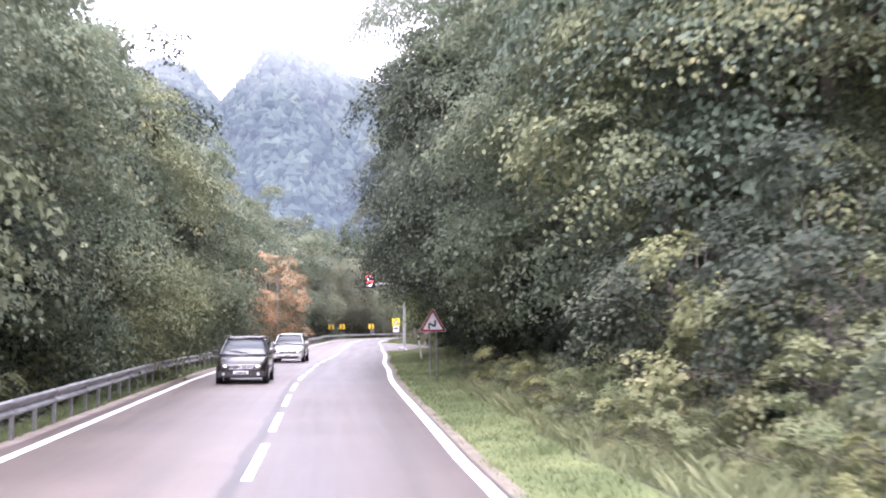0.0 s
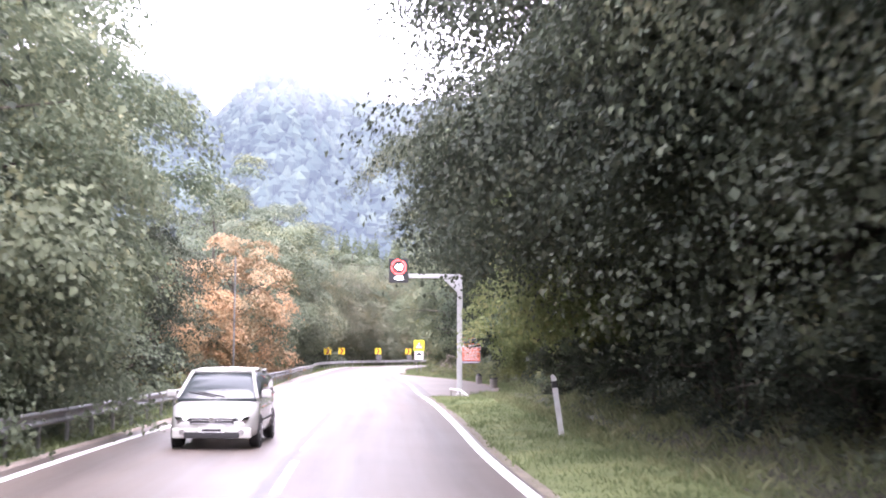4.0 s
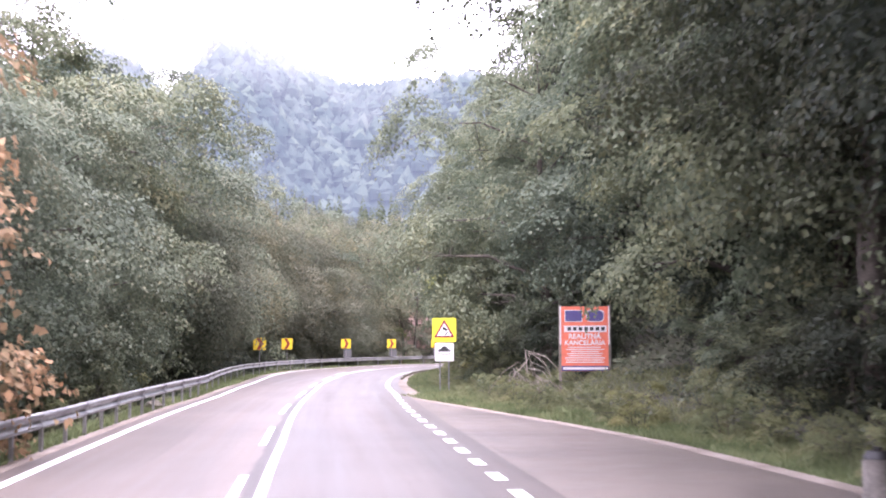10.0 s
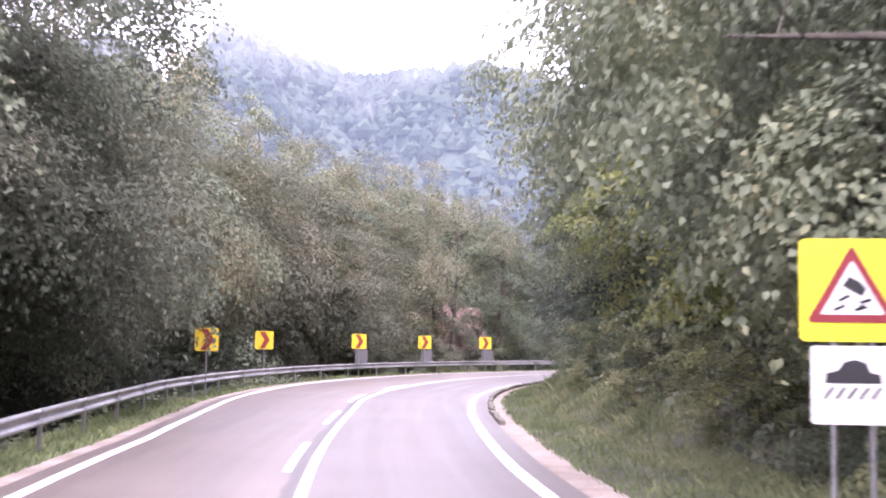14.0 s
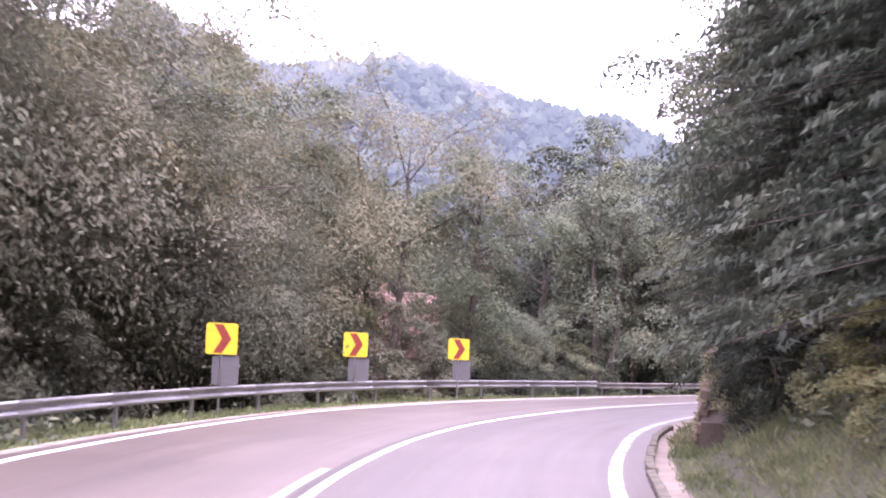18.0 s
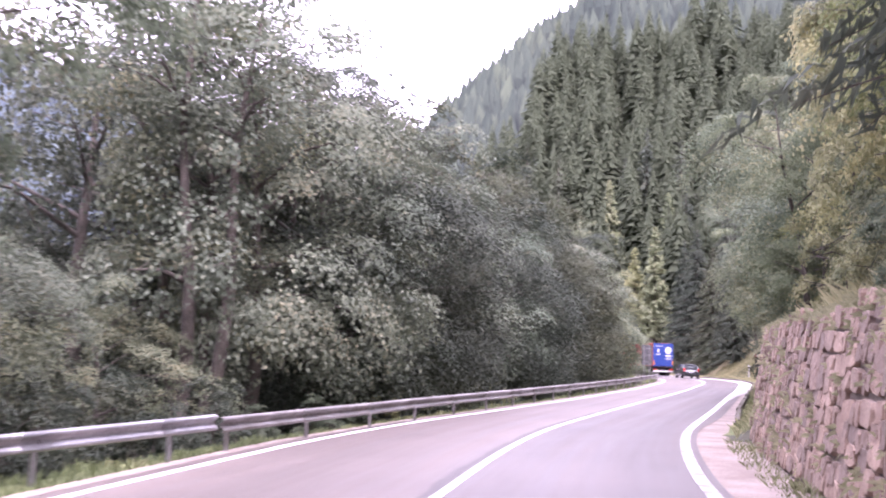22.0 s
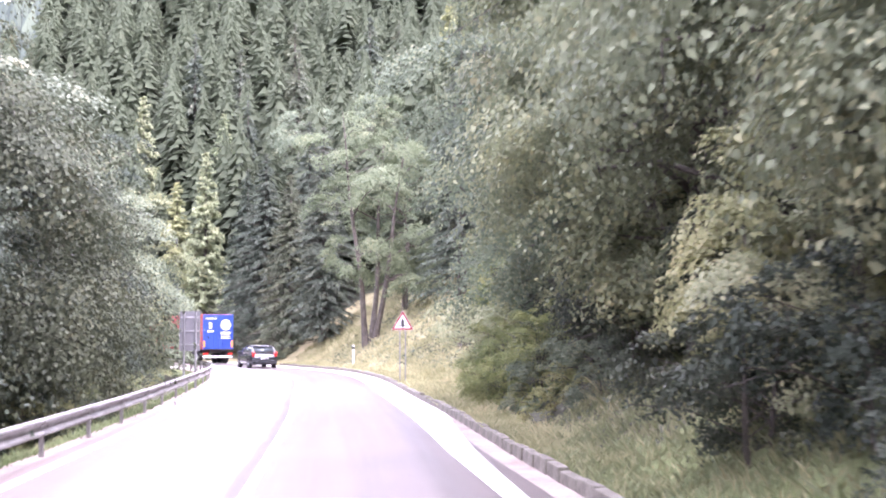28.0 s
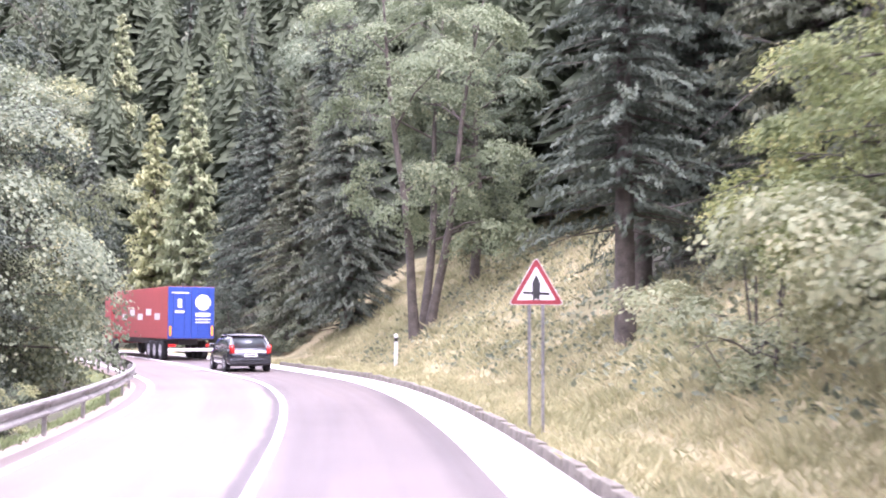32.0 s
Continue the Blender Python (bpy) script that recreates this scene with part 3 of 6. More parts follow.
def leaves(rng, centres, out, size, slim=0.75, stray=0.3):
    """Corners and triangles of folded leaves that face roughly along out."""
    n = len(centres)
    nor = out * 0.75 + np.array((0, 0, 0.5)) + rng.normal(0, stray, (n, 3))
    nor /= np.linalg.norm(nor, axis=1)[:, None]
    way = rng.normal(0, 0.8, (n, 3)) + out * 0.6 - np.array((0, 0, 0.7))
    way -= nor * (way * nor).sum(1)[:, None]
    way /= np.linalg.norm(way, axis=1)[:, None]
    side = np.cross(nor, way)
    L = size * rng.uniform(0.7, 1.15, (n, 1))
    W = L * slim * rng.uniform(0.8, 1.2, (n, 1))
    sk = rng.uniform(-0.2, 0.05, (n, 1))
    v = np.stack([centres - way * L * 0.5, centres + side * W * 0.52 + way * L * sk + nor * W * 0.16,
                  centres + way * L * 0.5 - nor * L * 0.12, centres - side * W * 0.52 + way * L * sk + nor * W * 0.16], 1)
    i = np.arange(n)[:, None] * 4
    return v.reshape(-1, 3), np.concatenate([i + (0, 1, 2), i + (0, 2, 3)])


def broadleaf(name, label, seed, height, radius, count, size, mat, clear=0.2, slim=0.75, stems=1, clumps=60, sparse=1.0, layer=2.2, lobes=30):
    """A broadleaved tree: trunk with limbs, and a crown of leaf clumps at the limbs' ends."""
    rng = np.random.default_rng(seed)
    wood_v, wood_t, ends = [], [], []
    for st in range(stems):
        lean = rng.normal(0, 0.05, 2) + (np.array((math.cos(st * 2.4), math.sin(st * 2.4))) * 0.1 if stems > 1 else 0)
        hh = height * rng.uniform(0.82, 0.95)
        x0 = np.array((math.cos(st * 2.4), math.sin(st * 2.4))) * 0.35 * (stems > 1)
        pts = [np.array((x0[0] + lean[0] * z + 0.12 * math.sin(z * 0.7 + seed), x0[1] + lean[1] * z + 0.12 * math.cos(z * 0.6), z)) for z in np.linspace(-0.6, hh, 9)]
        r0 = 0.02 * height / math.sqrt(stems) + 0.03
        tube(wood_v, wood_t, pts, [r0 * (1 - 0.9 * k / 8) + (0.06 if k == 0 else 0) for k in range(9)])
        for k in range(3 if height < 6 else max(6, int(16 / stems))):
            z = height * rng.uniform(clear + 0.02, 0.88)
            u = (z / height - clear) / (1 - clear)
            p0 = np.array([np.interp(z, [q[2] for q in pts], [q[j] for q in pts]) for j in range(3)])
            ang = rng.uniform(0, math.tau)
            reach = radius * math.sin(math.pi * (0.24 + 0.62 * u)) * rng.uniform(0.6, 1.12)
            tip = p0 + np.array((math.cos(ang) * reach, math.sin(ang) * reach, reach * rng.uniform(0.15, 0.7) * (0.4 + u)))
            mid = (p0 + tip) / 2 + np.array((0, 0, reach * 0.1))
            tube(wood_v, wood_t, [p0, mid, tip], [r0 * 0.38 * (1.1 - u), r0 * 0.22 * (1.1 - u), 0.012], 5)
            ends += [tip, mid * 0.4 + tip * 0.6]
            for _ in range(2):
                tw = mid + (tip - mid) * rng.uniform(0, 0.8)
                te = tw + rng.normal(0, 0.32 * reach, 3) * (1, 1, 0.6)
                tube(wood_v, wood_t, [tw, te], [0.02, 0.006], 4)
                ends.append(te)
    # the crown: lobes round the limbs' ends, each a shell of drooping sprays, with dark gaps between the lobes
    tips = np.array(ends[::4])
    tips = tips[rng.permutation(len(tips))[:int(lobes * 0.5)]]
    want = lobes - len(tips)
    a, u = np.arange(want) * 2.4 + rng.uniform(0, 1, want), (np.arange(want) + rng.uniform(0, 1, want)) / max(want, 1)
    rr = radius * 0.72 * np.sin(math.pi * (0.24 + 0.66 * u)) * rng.uniform(0.55, 1.1, want)
    tips = np.concatenate([tips, np.stack([rr * np.cos(a), rr * np.sin(a), height * (clear + 0.05 + (0.92 - clear) * u)], 1)])
    big = radius * rng.uniform(0.27, 0.46, len(tips))
    big[tips[:, 2] > height * 0.8] *= 0.75
    hub = np.array((0, 0, height * (0.5 + clear * 0.4)))
    away = tips - hub
    away /= np.linalg.norm(away, axis=1)[:, None] + 1e-6
    per = max(4, int(clumps / len(tips)) + 3)
    lob = np.repeat(np.arange(len(tips)), per)
    d = rng.normal(0, 0.66, (len(lob), 3)) + away[lob] * 0.5 + (0, 0, 0.2)
    d /= np.linalg.norm(d, axis=1)[:, None]
    mid_ = tips[lob] + d * (big[lob] * rng.uniform(0.65, 1.08, len(lob)))[:, None] * (1, 1, 0.72)
    wide_ = big[lob] * rng.uniform(0.28, 0.55, len(lob))
    k = rng.choice(len(lob), count, p=wide_ ** 1.7 / (wide_ ** 1.7).sum())
    ax = d * 0.55 + (0, 0, 0.75)
    ax /= np.linalg.norm(ax, axis=1)[:, None]
    e1 = np.cross(ax, (0.31, 0.87, 0.2))
    e1 /= np.linalg.norm(e1, axis=1)[:, None]
    e2 = np.cross(ax, e1)
    ang, far = rng.uniform(0, math.tau, count), np.sqrt(rng.uniform(0, 1, count)) * rng.choice((1.0, 1.0, 1.5), count)
    rim = e1[k] * (np.cos(ang) * far)[:, None] + e2[k] * (np.sin(ang) * far)[:, None]
    w = wide_[k][:, None]
    c = mid_[k] + rim * w * sparse + ax[k] * w * rng.normal(0, 0.07 * layer, (count, 1)) - np.array((0, 0, 0.4)) * w * (far ** 2)[:, None] * 0.7
    low = height * clear * rng.uniform(0.15, 0.8, count) + 0.05
    c[:, 2] = np.where(c[:, 2] < low, low + (low - c[:, 2]) * rng.uniform(0.2, 1.4, count), c[:, 2])
    lv, lt = leaves(rng, c, 0.7 * d[k] + 0.35 * rim, size, slim)
    ob = thing(name, label, "tree")
    part("trunk", tri_mesh("trunk", wood_v, wood_t, M_BARK), None, ob, "grey-brown bark")
    part("crown", tri_mesh("crown", lv, lt, mat), None, ob)
    return ob


def conifer(name, label, seed, height, radius, mat, tiers=24, per=8, twigs=9, droop=0.35, low=0.1, size=0.3, fat=1.0, boughs=True, twig=1.0):
    """A spruce or larch: straight trunk and tiers of drooping boughs with twigs on both sides."""
    rng = np.random.default_rng(seed)
    wv, wt = [], []
    tube(wv, wt, [(0, 0, -0.8), (0.03, 0, height * 0.5), (0, 0, height)], [0.016 * height + 0.04, 0.01 * height, 0.01], 7)
    cen, way, siz = [], [], []
    for k in range(tiers):
        u = low + (1 - low) * (k + rng.uniform(-0.3, 0.3)) / tiers
        z = height * u
        reach = radius * (1 - u) ** 0.8 + 0.15
        for j in range(per):
            a = math.tau * (j + rng.uniform(-0.4, 0.4)) / per + k * 0.7
            zj = z
            z = min(zj + height / tiers * rng.uniform(-1.6, 1.6), height * 0.985)
            ln = reach * rng.uniform(0.5, 1.15)
            d = np.array((math.cos(a), math.sin(a), 0))
            side = np.array((-math.sin(a), math.cos(a), 0))
            f = droop * rng.uniform(0.6, 1.3)
            tip = np.array((0, 0, z)) + d * ln + np.array((0, 0, -f * ln + 0.12 * ln))
            if boughs and k % 2 == 0 and ln > 0.6:
                tube(wv, wt, [(0, 0, z), tuple(np.array((0, 0, z)) + d * ln * 0.5 - np.array((0, 0, f * ln * 0.3))), tuple(tip)], [0.03, 0.018, 0.005], 3)
            for q in range(twigs):
                w = 0.15 + 0.85 * (q + rng.uniform(0, 0.9)) / twigs
                p = np.array((0, 0, z)) + d * ln * w + np.array((0, 0, -f * ln * w * w + 0.12 * ln * w))
                sgn = 1 if q % 2 else -1
                cen.append(p + side * sgn * ln * 0.13 * (1.1 - w))
                way.append(d * 0.7 + side * sgn * 0.7 * (1.1 - w) + np.array((0, 0, -0.35 - 0.3 * w)))
                siz.append(twig * (min(ln * 0.26, 0.5) + size * 0.5))
            z = zj
    cen, way, siz = np.array(cen), np.array(way), np.array(siz)[:, None]
    n = len(cen)
    way += rng.normal(0, 0.5, (n, 3))
    way /= np.linalg.norm(way, axis=1)[:, None]
    nor = np.array((0, 0, 1.0)) + rng.normal(0, 0.35, (n, 3))
    nor -= way * (nor * way).sum(1)[:, None]
    nor /= np.linalg.norm(nor, axis=1)[:, None]
    side = np.cross(nor, way)
    W = siz * rng.uniform(0.16, 0.28, (n, 1)) * fat
    v = np.stack([cen - way * siz * 0.5 + side * W * 0.5, cen - way * siz * 0.35 - side * W * 0.6 - nor * W * 0.3, cen + way * siz * 0.6 - nor * siz * 0.12], 1)
    t = np.arange(3 * n).reshape(-1, 3)
    ob = thing(name, label, "tree")
    part("trunk", tri_mesh("trunk", wv, wt, M_BARK), None, ob, "grey-brown bark")
    part("crown", tri_mesh("crown", v.reshape(-1, 3), t, mat), None, ob)
    return ob


FIRST = {}


def stand(proto, s, o, scale=1.0, turn=0.0, sink=0.0, squash=1.0, lean=0.0):
    """Plants a tree: the first one of its kind is moved, all others are copies."""
    p = at(s, o, lie(s, o) - sink)
    m = pose(p.x, p.y, p.z, lean, 0, turn) @ Matrix.Diagonal((scale, scale, scale * squash, 1))
    ob = FIRST.get(proto)
    if ob is None:
        FIRST[proto] = proto
        proto.matrix_basis = m
        return proto
    c = copy_thing(proto, m)
    c.matrix_basis = m
    return c


T_MAPLE = broadleaf("tree", "tall broadleaved tree with dense green crown beside the road", 11, 12, 4.6, 30000, 0.155, M_LEAF, 0.12, clumps=150)
T_BEECH = broadleaf("tree", "dark green beech tree with overhanging boughs", 12, 14, 5.0, 32000, 0.155, M_LEAF_DARK, 0.14, clumps=160)
T_EDGE = broadleaf("tree", "maple with boughs low over the verge, leaves darkened for shade", 31, 13, 5.4, 56000, 0.128, M_LEAF_SHADED, 0.15, clumps=240)
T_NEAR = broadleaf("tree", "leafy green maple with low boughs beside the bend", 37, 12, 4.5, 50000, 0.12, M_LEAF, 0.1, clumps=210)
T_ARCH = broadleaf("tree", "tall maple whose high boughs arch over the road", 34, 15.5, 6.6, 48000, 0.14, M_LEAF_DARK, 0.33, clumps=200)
# Shaded twin of T_ARCH; the gloom is painted into its leaves
T_GLOOM = broadleaf("tree", "maple with heavy boughs over the layby, leaves darkened for shade", 47, 15.5, 6.6, 48000, 0.14, M_LEAF_SHADED, 0.33, clumps=200)
T_TALL = broadleaf("tree", "tall maple with dark bare trunk and high green crown", 35, 15, 4.8, 32000, 0.15, M_LEAF_DARK, 0.24, clumps=170)
T_ALDER = broadleaf("tree", "tall dark alder on the river bank", 39, 15, 4.8, 32000, 0.15, M_LEAF_DARK, 0.22, clumps=170)
T_HAZEL = broadleaf("tree", "many-stemmed hazel with yellowish green leaves", 13, 7, 3.4, 24000, 0.13, M_LEAF_LIME, 0.06, stems=4, clumps=130, lobes=24)
T_ASH = broadleaf("tree", "slender ash with bare lower trunk and thin crown", 14, 15, 3.6, 15000, 0.17, M_LEAF, 0.3, clumps=90, sparse=1.2)
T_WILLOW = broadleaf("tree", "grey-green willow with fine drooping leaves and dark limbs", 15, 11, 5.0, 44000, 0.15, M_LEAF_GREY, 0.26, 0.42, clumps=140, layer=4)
T_RUST = broadleaf("tree", "rusty brown autumn chestnut tree behind the crash barrier", 16, 10, 3.9, 24000, 0.17, M_LEAF_RUST, 0.12, clumps=120)
T_THIN = broadleaf("tree", "tall thin aspen with sparse see-through crown", 17, 18, 2.8, 9500, 0.17, M_LEAF_DARK, 0.3, stems=2, clumps=190, sparse=1.2, layer=7)
T_BRIGHT = broadleaf("tree", "bright yellow-green young maple on the bank", 18, 9, 3.5, 22000, 0.15, M_LEAF_YELLOW, 0.14, stems=2, clumps=110)
T_MULTI = broadleaf("tree", "pale green maple with several straight stems on the grassy bank", 44, 17.5, 3.9, 40000, 0.14, M_LEAF_PALE, 0.2, stems=3, clumps=190, lobes=40)
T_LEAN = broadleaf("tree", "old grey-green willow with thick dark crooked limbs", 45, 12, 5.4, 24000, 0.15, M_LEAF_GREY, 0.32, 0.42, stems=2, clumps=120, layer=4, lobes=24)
T_BUSH = broadleaf("shrub", "leafy green roadside shrub on the verge", 19, 3.2, 2.1, 8000, 0.115, M_LEAF, 0.0, stems=5, clumps=70, lobes=17)
T_SHADE = broadleaf("shrub", "green understorey shrub, leaves coloured darker to imitate deep shade", 36, 4.2, 2.3, 9000, 0.12, M_LEAF_SHADED, 0.0, stems=4, clumps=80, lobes=17)
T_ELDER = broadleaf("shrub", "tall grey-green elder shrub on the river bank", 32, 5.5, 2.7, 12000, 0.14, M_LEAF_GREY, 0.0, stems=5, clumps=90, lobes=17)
T_GOLD = broadleaf("shrub", "bright yellow-green spindle shrub above dry grass", 33, 3.4, 2.3, 10000, 0.105, M_LEAF_YELLOW, 0.0, stems=5, clumps=80, lobes=17)
T_BRAMBLE = broadleaf("shrub", "low yellowish bramble thicket on the bank", 20, 2.2, 2.0, 5600, 0.115, M_WEED, 0.0, stems=5, clumps=60, lobes=17)
T_BACK = broadleaf("tree", "tall green forest tree in the wood", 24, 14, 5.0, 18000, 0.18, M_LEAF, 0.1, clumps=110)
T_BACK_DARK = broadleaf("tree", "forest tree in the wood, green leaves darkened for shade", 25, 15, 5.0, 18000, 0.18, M_LEAF_SHADED, 0.1, clumps=110)
T_SPRUCE = conifer("spruce", "dark green spruce with drooping boughs", 21, 17, 3.9, M_NEEDLE, 50, 12, 64, low=0.04, fat=1.0, twig=0.5)
T_SPRUCE_NEAR = conifer("spruce", "tall dark spruce with boughs hanging towards the road", 38, 17, 4.0, M_NEEDLE, 48, 12, 100, low=0.06, fat=1.15, twig=0.38)
T_SPRUCE_BARE = conifer("spruce", "spruce with bare lower trunk and thin drooping boughs", 46, 18, 3.6, M_NEEDLE, 42, 10, 64, low=0.2, fat=1.15, twig=0.42)
T_SPRUCE_FAR = conifer("spruce", "dark spruce on the hillside", 22, 19, 3.6, M_NEEDLE, 34, 9, 11, fat=2.1, boughs=False)
T_LARCH = conifer("larch", "light green larch on the hillside", 23, 17, 3.2, M_LARCH, 38, 10, 18, 0.1, 0.14, fat=1.6)
for p in (T_BUSH, T_SHADE, T_ELDER, T_GOLD, T_BRAMBLE):
    p["category"] = "shrub"

rng = random.Random(7)


def row(kinds, s0, s1, step, o0, o1, lo, hi, sink=0.3):
    rng, s = random.Random(int(s0 * 131 + s1 * 17 + o0 * 29 + o1 * 7)), s0
    while s < s1:
        stand(rng.choice(kinds), s + rng.uniform(-0.3, 0.3) * step, rng.uniform(o0, o1), rng.uniform(lo, hi), rng.uniform(0, 360), sink, rng.uniform(0.92, 1.12))
        s += step * rng.uniform(0.8, 1.2)


# forest on the uphill side
row([T_BRAMBLE], 6, 36, 1.3, 4.7, 5.6, 0.3, 0.5)
row([T_BRAMBLE, T_BUSH, T_SHADE], 4, 30, 2.6, 6.3, 7.4, 0.65, 0.95)
row([T_SHADE], 30, 76, 2.4, 7.2, 8.6, 0.5, 0.85)
row([T_SHADE, T_BUSH], 76, 96, 3.4, 7.4, 8.4, 0.5, 0.8)
row([T_HAZEL], 78, 87, 2.8, 8.9, 9.8, 1.15, 1.4)
row([T_NEAR], 87, 97, 3.4, 9.6, 10.4, 0.95, 1.1)
stand(T_HAZEL, 98.6, 8.7, 1.1, 20)
stand(T_HAZEL, 101.4, 9.8, 1.1, 140)
row([T_NEAR], 26, 44, 4.6, 8.4, 9.4, 1.05, 1.25)
row([T_EDGE, T_EDGE, T_BEECH], 46, 74, 4.8, 8.6, 9.6, 0.98, 1.15)
row([T_ARCH], 46, 63, 4.2, 8.3, 9.2, 0.92, 1.02)
row([T_ARCH], 64, 72, 6, 8.8, 9.8, 0.95, 1.05)
row([T_BEECH, T_HAZEL], 26, 98, 6.0, 11, 12.4, 1.0, 1.2)
row([T_BACK_DARK, T_BACK], 28, 100, 5.0, 14, 17, 1.2, 1.5)
row([T_BACK_DARK, T_SPRUCE_FAR], 100, 180, 8, 20, 25, 1.2, 1.5)
row([T_SHADE], 99, 126, 2.2, 10.2, 10.8, 0.6, 0.85)
# Two rows added behind the edge trees to block skylight and deepen shade
row([T_EDGE], 100, 128, 4.2, 14, 16, 1.15, 1.3)
row([T_BEECH, T_EDGE], 44, 76, 4.6, 12.6, 14, 1.1, 1.25)
row([T_SHADE], 103, 122, 2.8, 11.8, 12.8, 0.8, 1.1)
stand(T_EDGE, 102, 10.6, 1.0, 10, 0.2, 1.0)
stand(T_GLOOM, 99, 9.4, 1.0, 130, 0.2)
stand(T_GLOOM, 104.5, 9.4, 1.0, 100, 0.2)
stand(T_EDGE, 107.5, 11.6, 1.1, 100, 0.2, 1.05)
stand(T_GLOOM, 110.5, 9.8, 1.05, 60, 0.2)
stand(T_EDGE, 113.5, 11.8, 1.1, 60, 0.2, 1.05)
stand(T_GLOOM, 117, 10.1, 1.1, 240, 0.2)
stand(T_EDGE, 119, 12.4, 1.1, 200, 0.2, 1.1)
stand(T_GLOOM, 124, 10.4, 1.1, 340, 0.2)
row([T_BEECH, T_MAPLE], 126, 150, 5, 11.8, 13, 0.95, 1.15)
row([T_BUSH, T_SHADE], 124, 136, 2.2, 10.2, 11.2, 0.5, 0.7)
row([T_SHADE], 136, 147, 2.2, 12.6, 13.4, 0.6, 0.9)
row([T_SHADE], 145, 156, 3, 8.6, 9.8, 0.6, 0.8)
for k in range(16):
    q = 118 + 1.8 * k
    stand(T_BRAMBLE, q, LAYBY(q) + rng.uniform(1.1, 2.6), rng.uniform(0.26, 0.4), rng.uniform(0, 360), 0.1)
row([T_BACK_DARK, T_BACK], 100, 192, 5, 15, 18, 1.15, 1.4)
row([T_NEAR, T_HAZEL, T_NEAR], 153, 188, 4.4, 8.9, 9.9, 0.98, 1.2)
row([T_BUSH, T_BRAMBLE], 154, 206, 3, 6.6, 7.4, 0.5, 0.75)
stand(T_SPRUCE_NEAR, 190, 8.4, 1.0, 20)
stand(T_SPRUCE_NEAR, 196, 7.8, 0.95, 80)
stand(T_SPRUCE_NEAR, 203, 7.4, 1.05, 150)
row([T_SHADE], 202, 210, 2, 5.9, 6.5, 0.4, 0.55)
stand(T_SPRUCE_NEAR, 208.5, 7.2, 0.95, 40)
stand(T_SPRUCE_NEAR, 213.5, 7.2, 0.95, 110)
stand(T_SPRUCE_NEAR, 219, 7.8, 0.9, 200)
stand(T_SPRUCE_BARE, 228.5, 6.2, 1.3, 30, 1.4)
stand(T_SPRUCE_BARE, 233, 8.0, 1.15, 250, 1.0)
row([T_BACK_DARK], 234, 250, 4.5, 12, 13.4, 1.2, 1.35)
row([T_BACK, T_SPRUCE_FAR], 192, 250, 7, 13, 16, 0.95, 1.2)
row([T_BUSH, T_BRAMBLE], 207, 246, 3.4, 6.2, 7.2, 0.45, 0.7)
row([T_MAPLE, T_BEECH, T_EDGE], 207, 224, 4.6, 7.6, 8.8, 0.85, 1.0)
row([T_BRIGHT, T_BRIGHT, T_HAZEL], 233, 253, 4.6, 8.4, 10, 0.8, 1.0)
row([T_NEAR], 264, 282, 4.4, 7.4, 9.4, 0.85, 1.15)
row([T_BRAMBLE, T_BUSH], 289, 299, 2.6, 5.0, 5.8, 0.35, 0.55)
row([T_NEAR, T_NEAR, T_TALL], 283, 299, 3.6, 7.2, 8.8, 0.9, 1.05)
row([T_SHADE], 283, 299, 2.4, 6.2, 8.2, 0.6, 0.9)
row([T_HAZEL], 294, 300, 2.6, 4.9, 5.8, 0.28, 0.4)
row([T_SHADE], 273, 281, 2.2, 5.0, 6.0, 0.4, 0.6)
row([T_SHADE, T_GOLD, T_BUSH], 270, 281, 2.4, 6.0, 7.4, 0.6, 0.95)
row([T_SPRUCE], 300, 333, 5.5, 11, 14, 0.85, 1.1)
stand(T_SPRUCE_BARE, 325, 7.7, 0.95, 60)
stand(T_SPRUCE_BARE, 331, 10.5, 1.05, 200)
stand(T_SPRUCE, 303, 9.5, 1.0, 120)
row([T_SHADE, T_BUSH], 362, 396, 3, 4.8, 7, 0.6, 1.0)
row([T_GOLD], 299, 315, 3, 6.6, 9, 0.8, 1.15)
stand(T_BUSH, 300, 7.2, 1.1, 40)
stand(T_HAZEL, 306.5, 8.8, 0.72, 40)
stand(T_HAZEL, 310.5, 8.4, 0.7, 170)
stand(T_HAZEL, 314.5, 9.2, 0.7, 290)
stand(T_MULTI, 345.5, 8.1, 1.0, 20)
stand(T_ASH, 347.5, 11.5, 0.75, 90)
stand(T_MULTI, 258, 6.6, 0.6, 140)
stand(T_HAZEL, 261.5, 9.4, 0.95, 70)
row([T_SPRUCE_FAR, T_LARCH, T_BACK], 240, 420, 5.5, 20, 25, 0.9, 1.15)
row([T_SPRUCE_FAR], 240, 420, 5.5, 28, 36, 0.9, 1.2)
row([T_SPRUCE, T_LARCH, T_SPRUCE], 358, 422, 5, 7.5, 11, 0.85, 1.1)
# wood on the river side
row([T_MAPLE, T_NEAR, T_ASH], 14, 86, 5.2, -11.6, -10.4, 1.0, 1.25, 0.1)
row([T_BACK, T_ASH, T_BACK_DARK], 20, 96, 5.5, -15, -12.5, 1.1, 1.35, 0.1)
row([T_BACK, T_BACK_DARK], 30, 104, 7, -22, -17, 1.1, 1.3, 0.1)
row([T_BUSH, T_BRAMBLE], 14, 160, 5.5, -9.6, -8.6, 0.5, 0.8, 0.1)
stand(T_RUST, 124, -8.8, 1.1, 30)
stand(T_RUST, 117, -12, 1.0, 140)
row([T_BACK_DARK], 96, 114, 6, -14, -11.5, 0.65, 0.8)
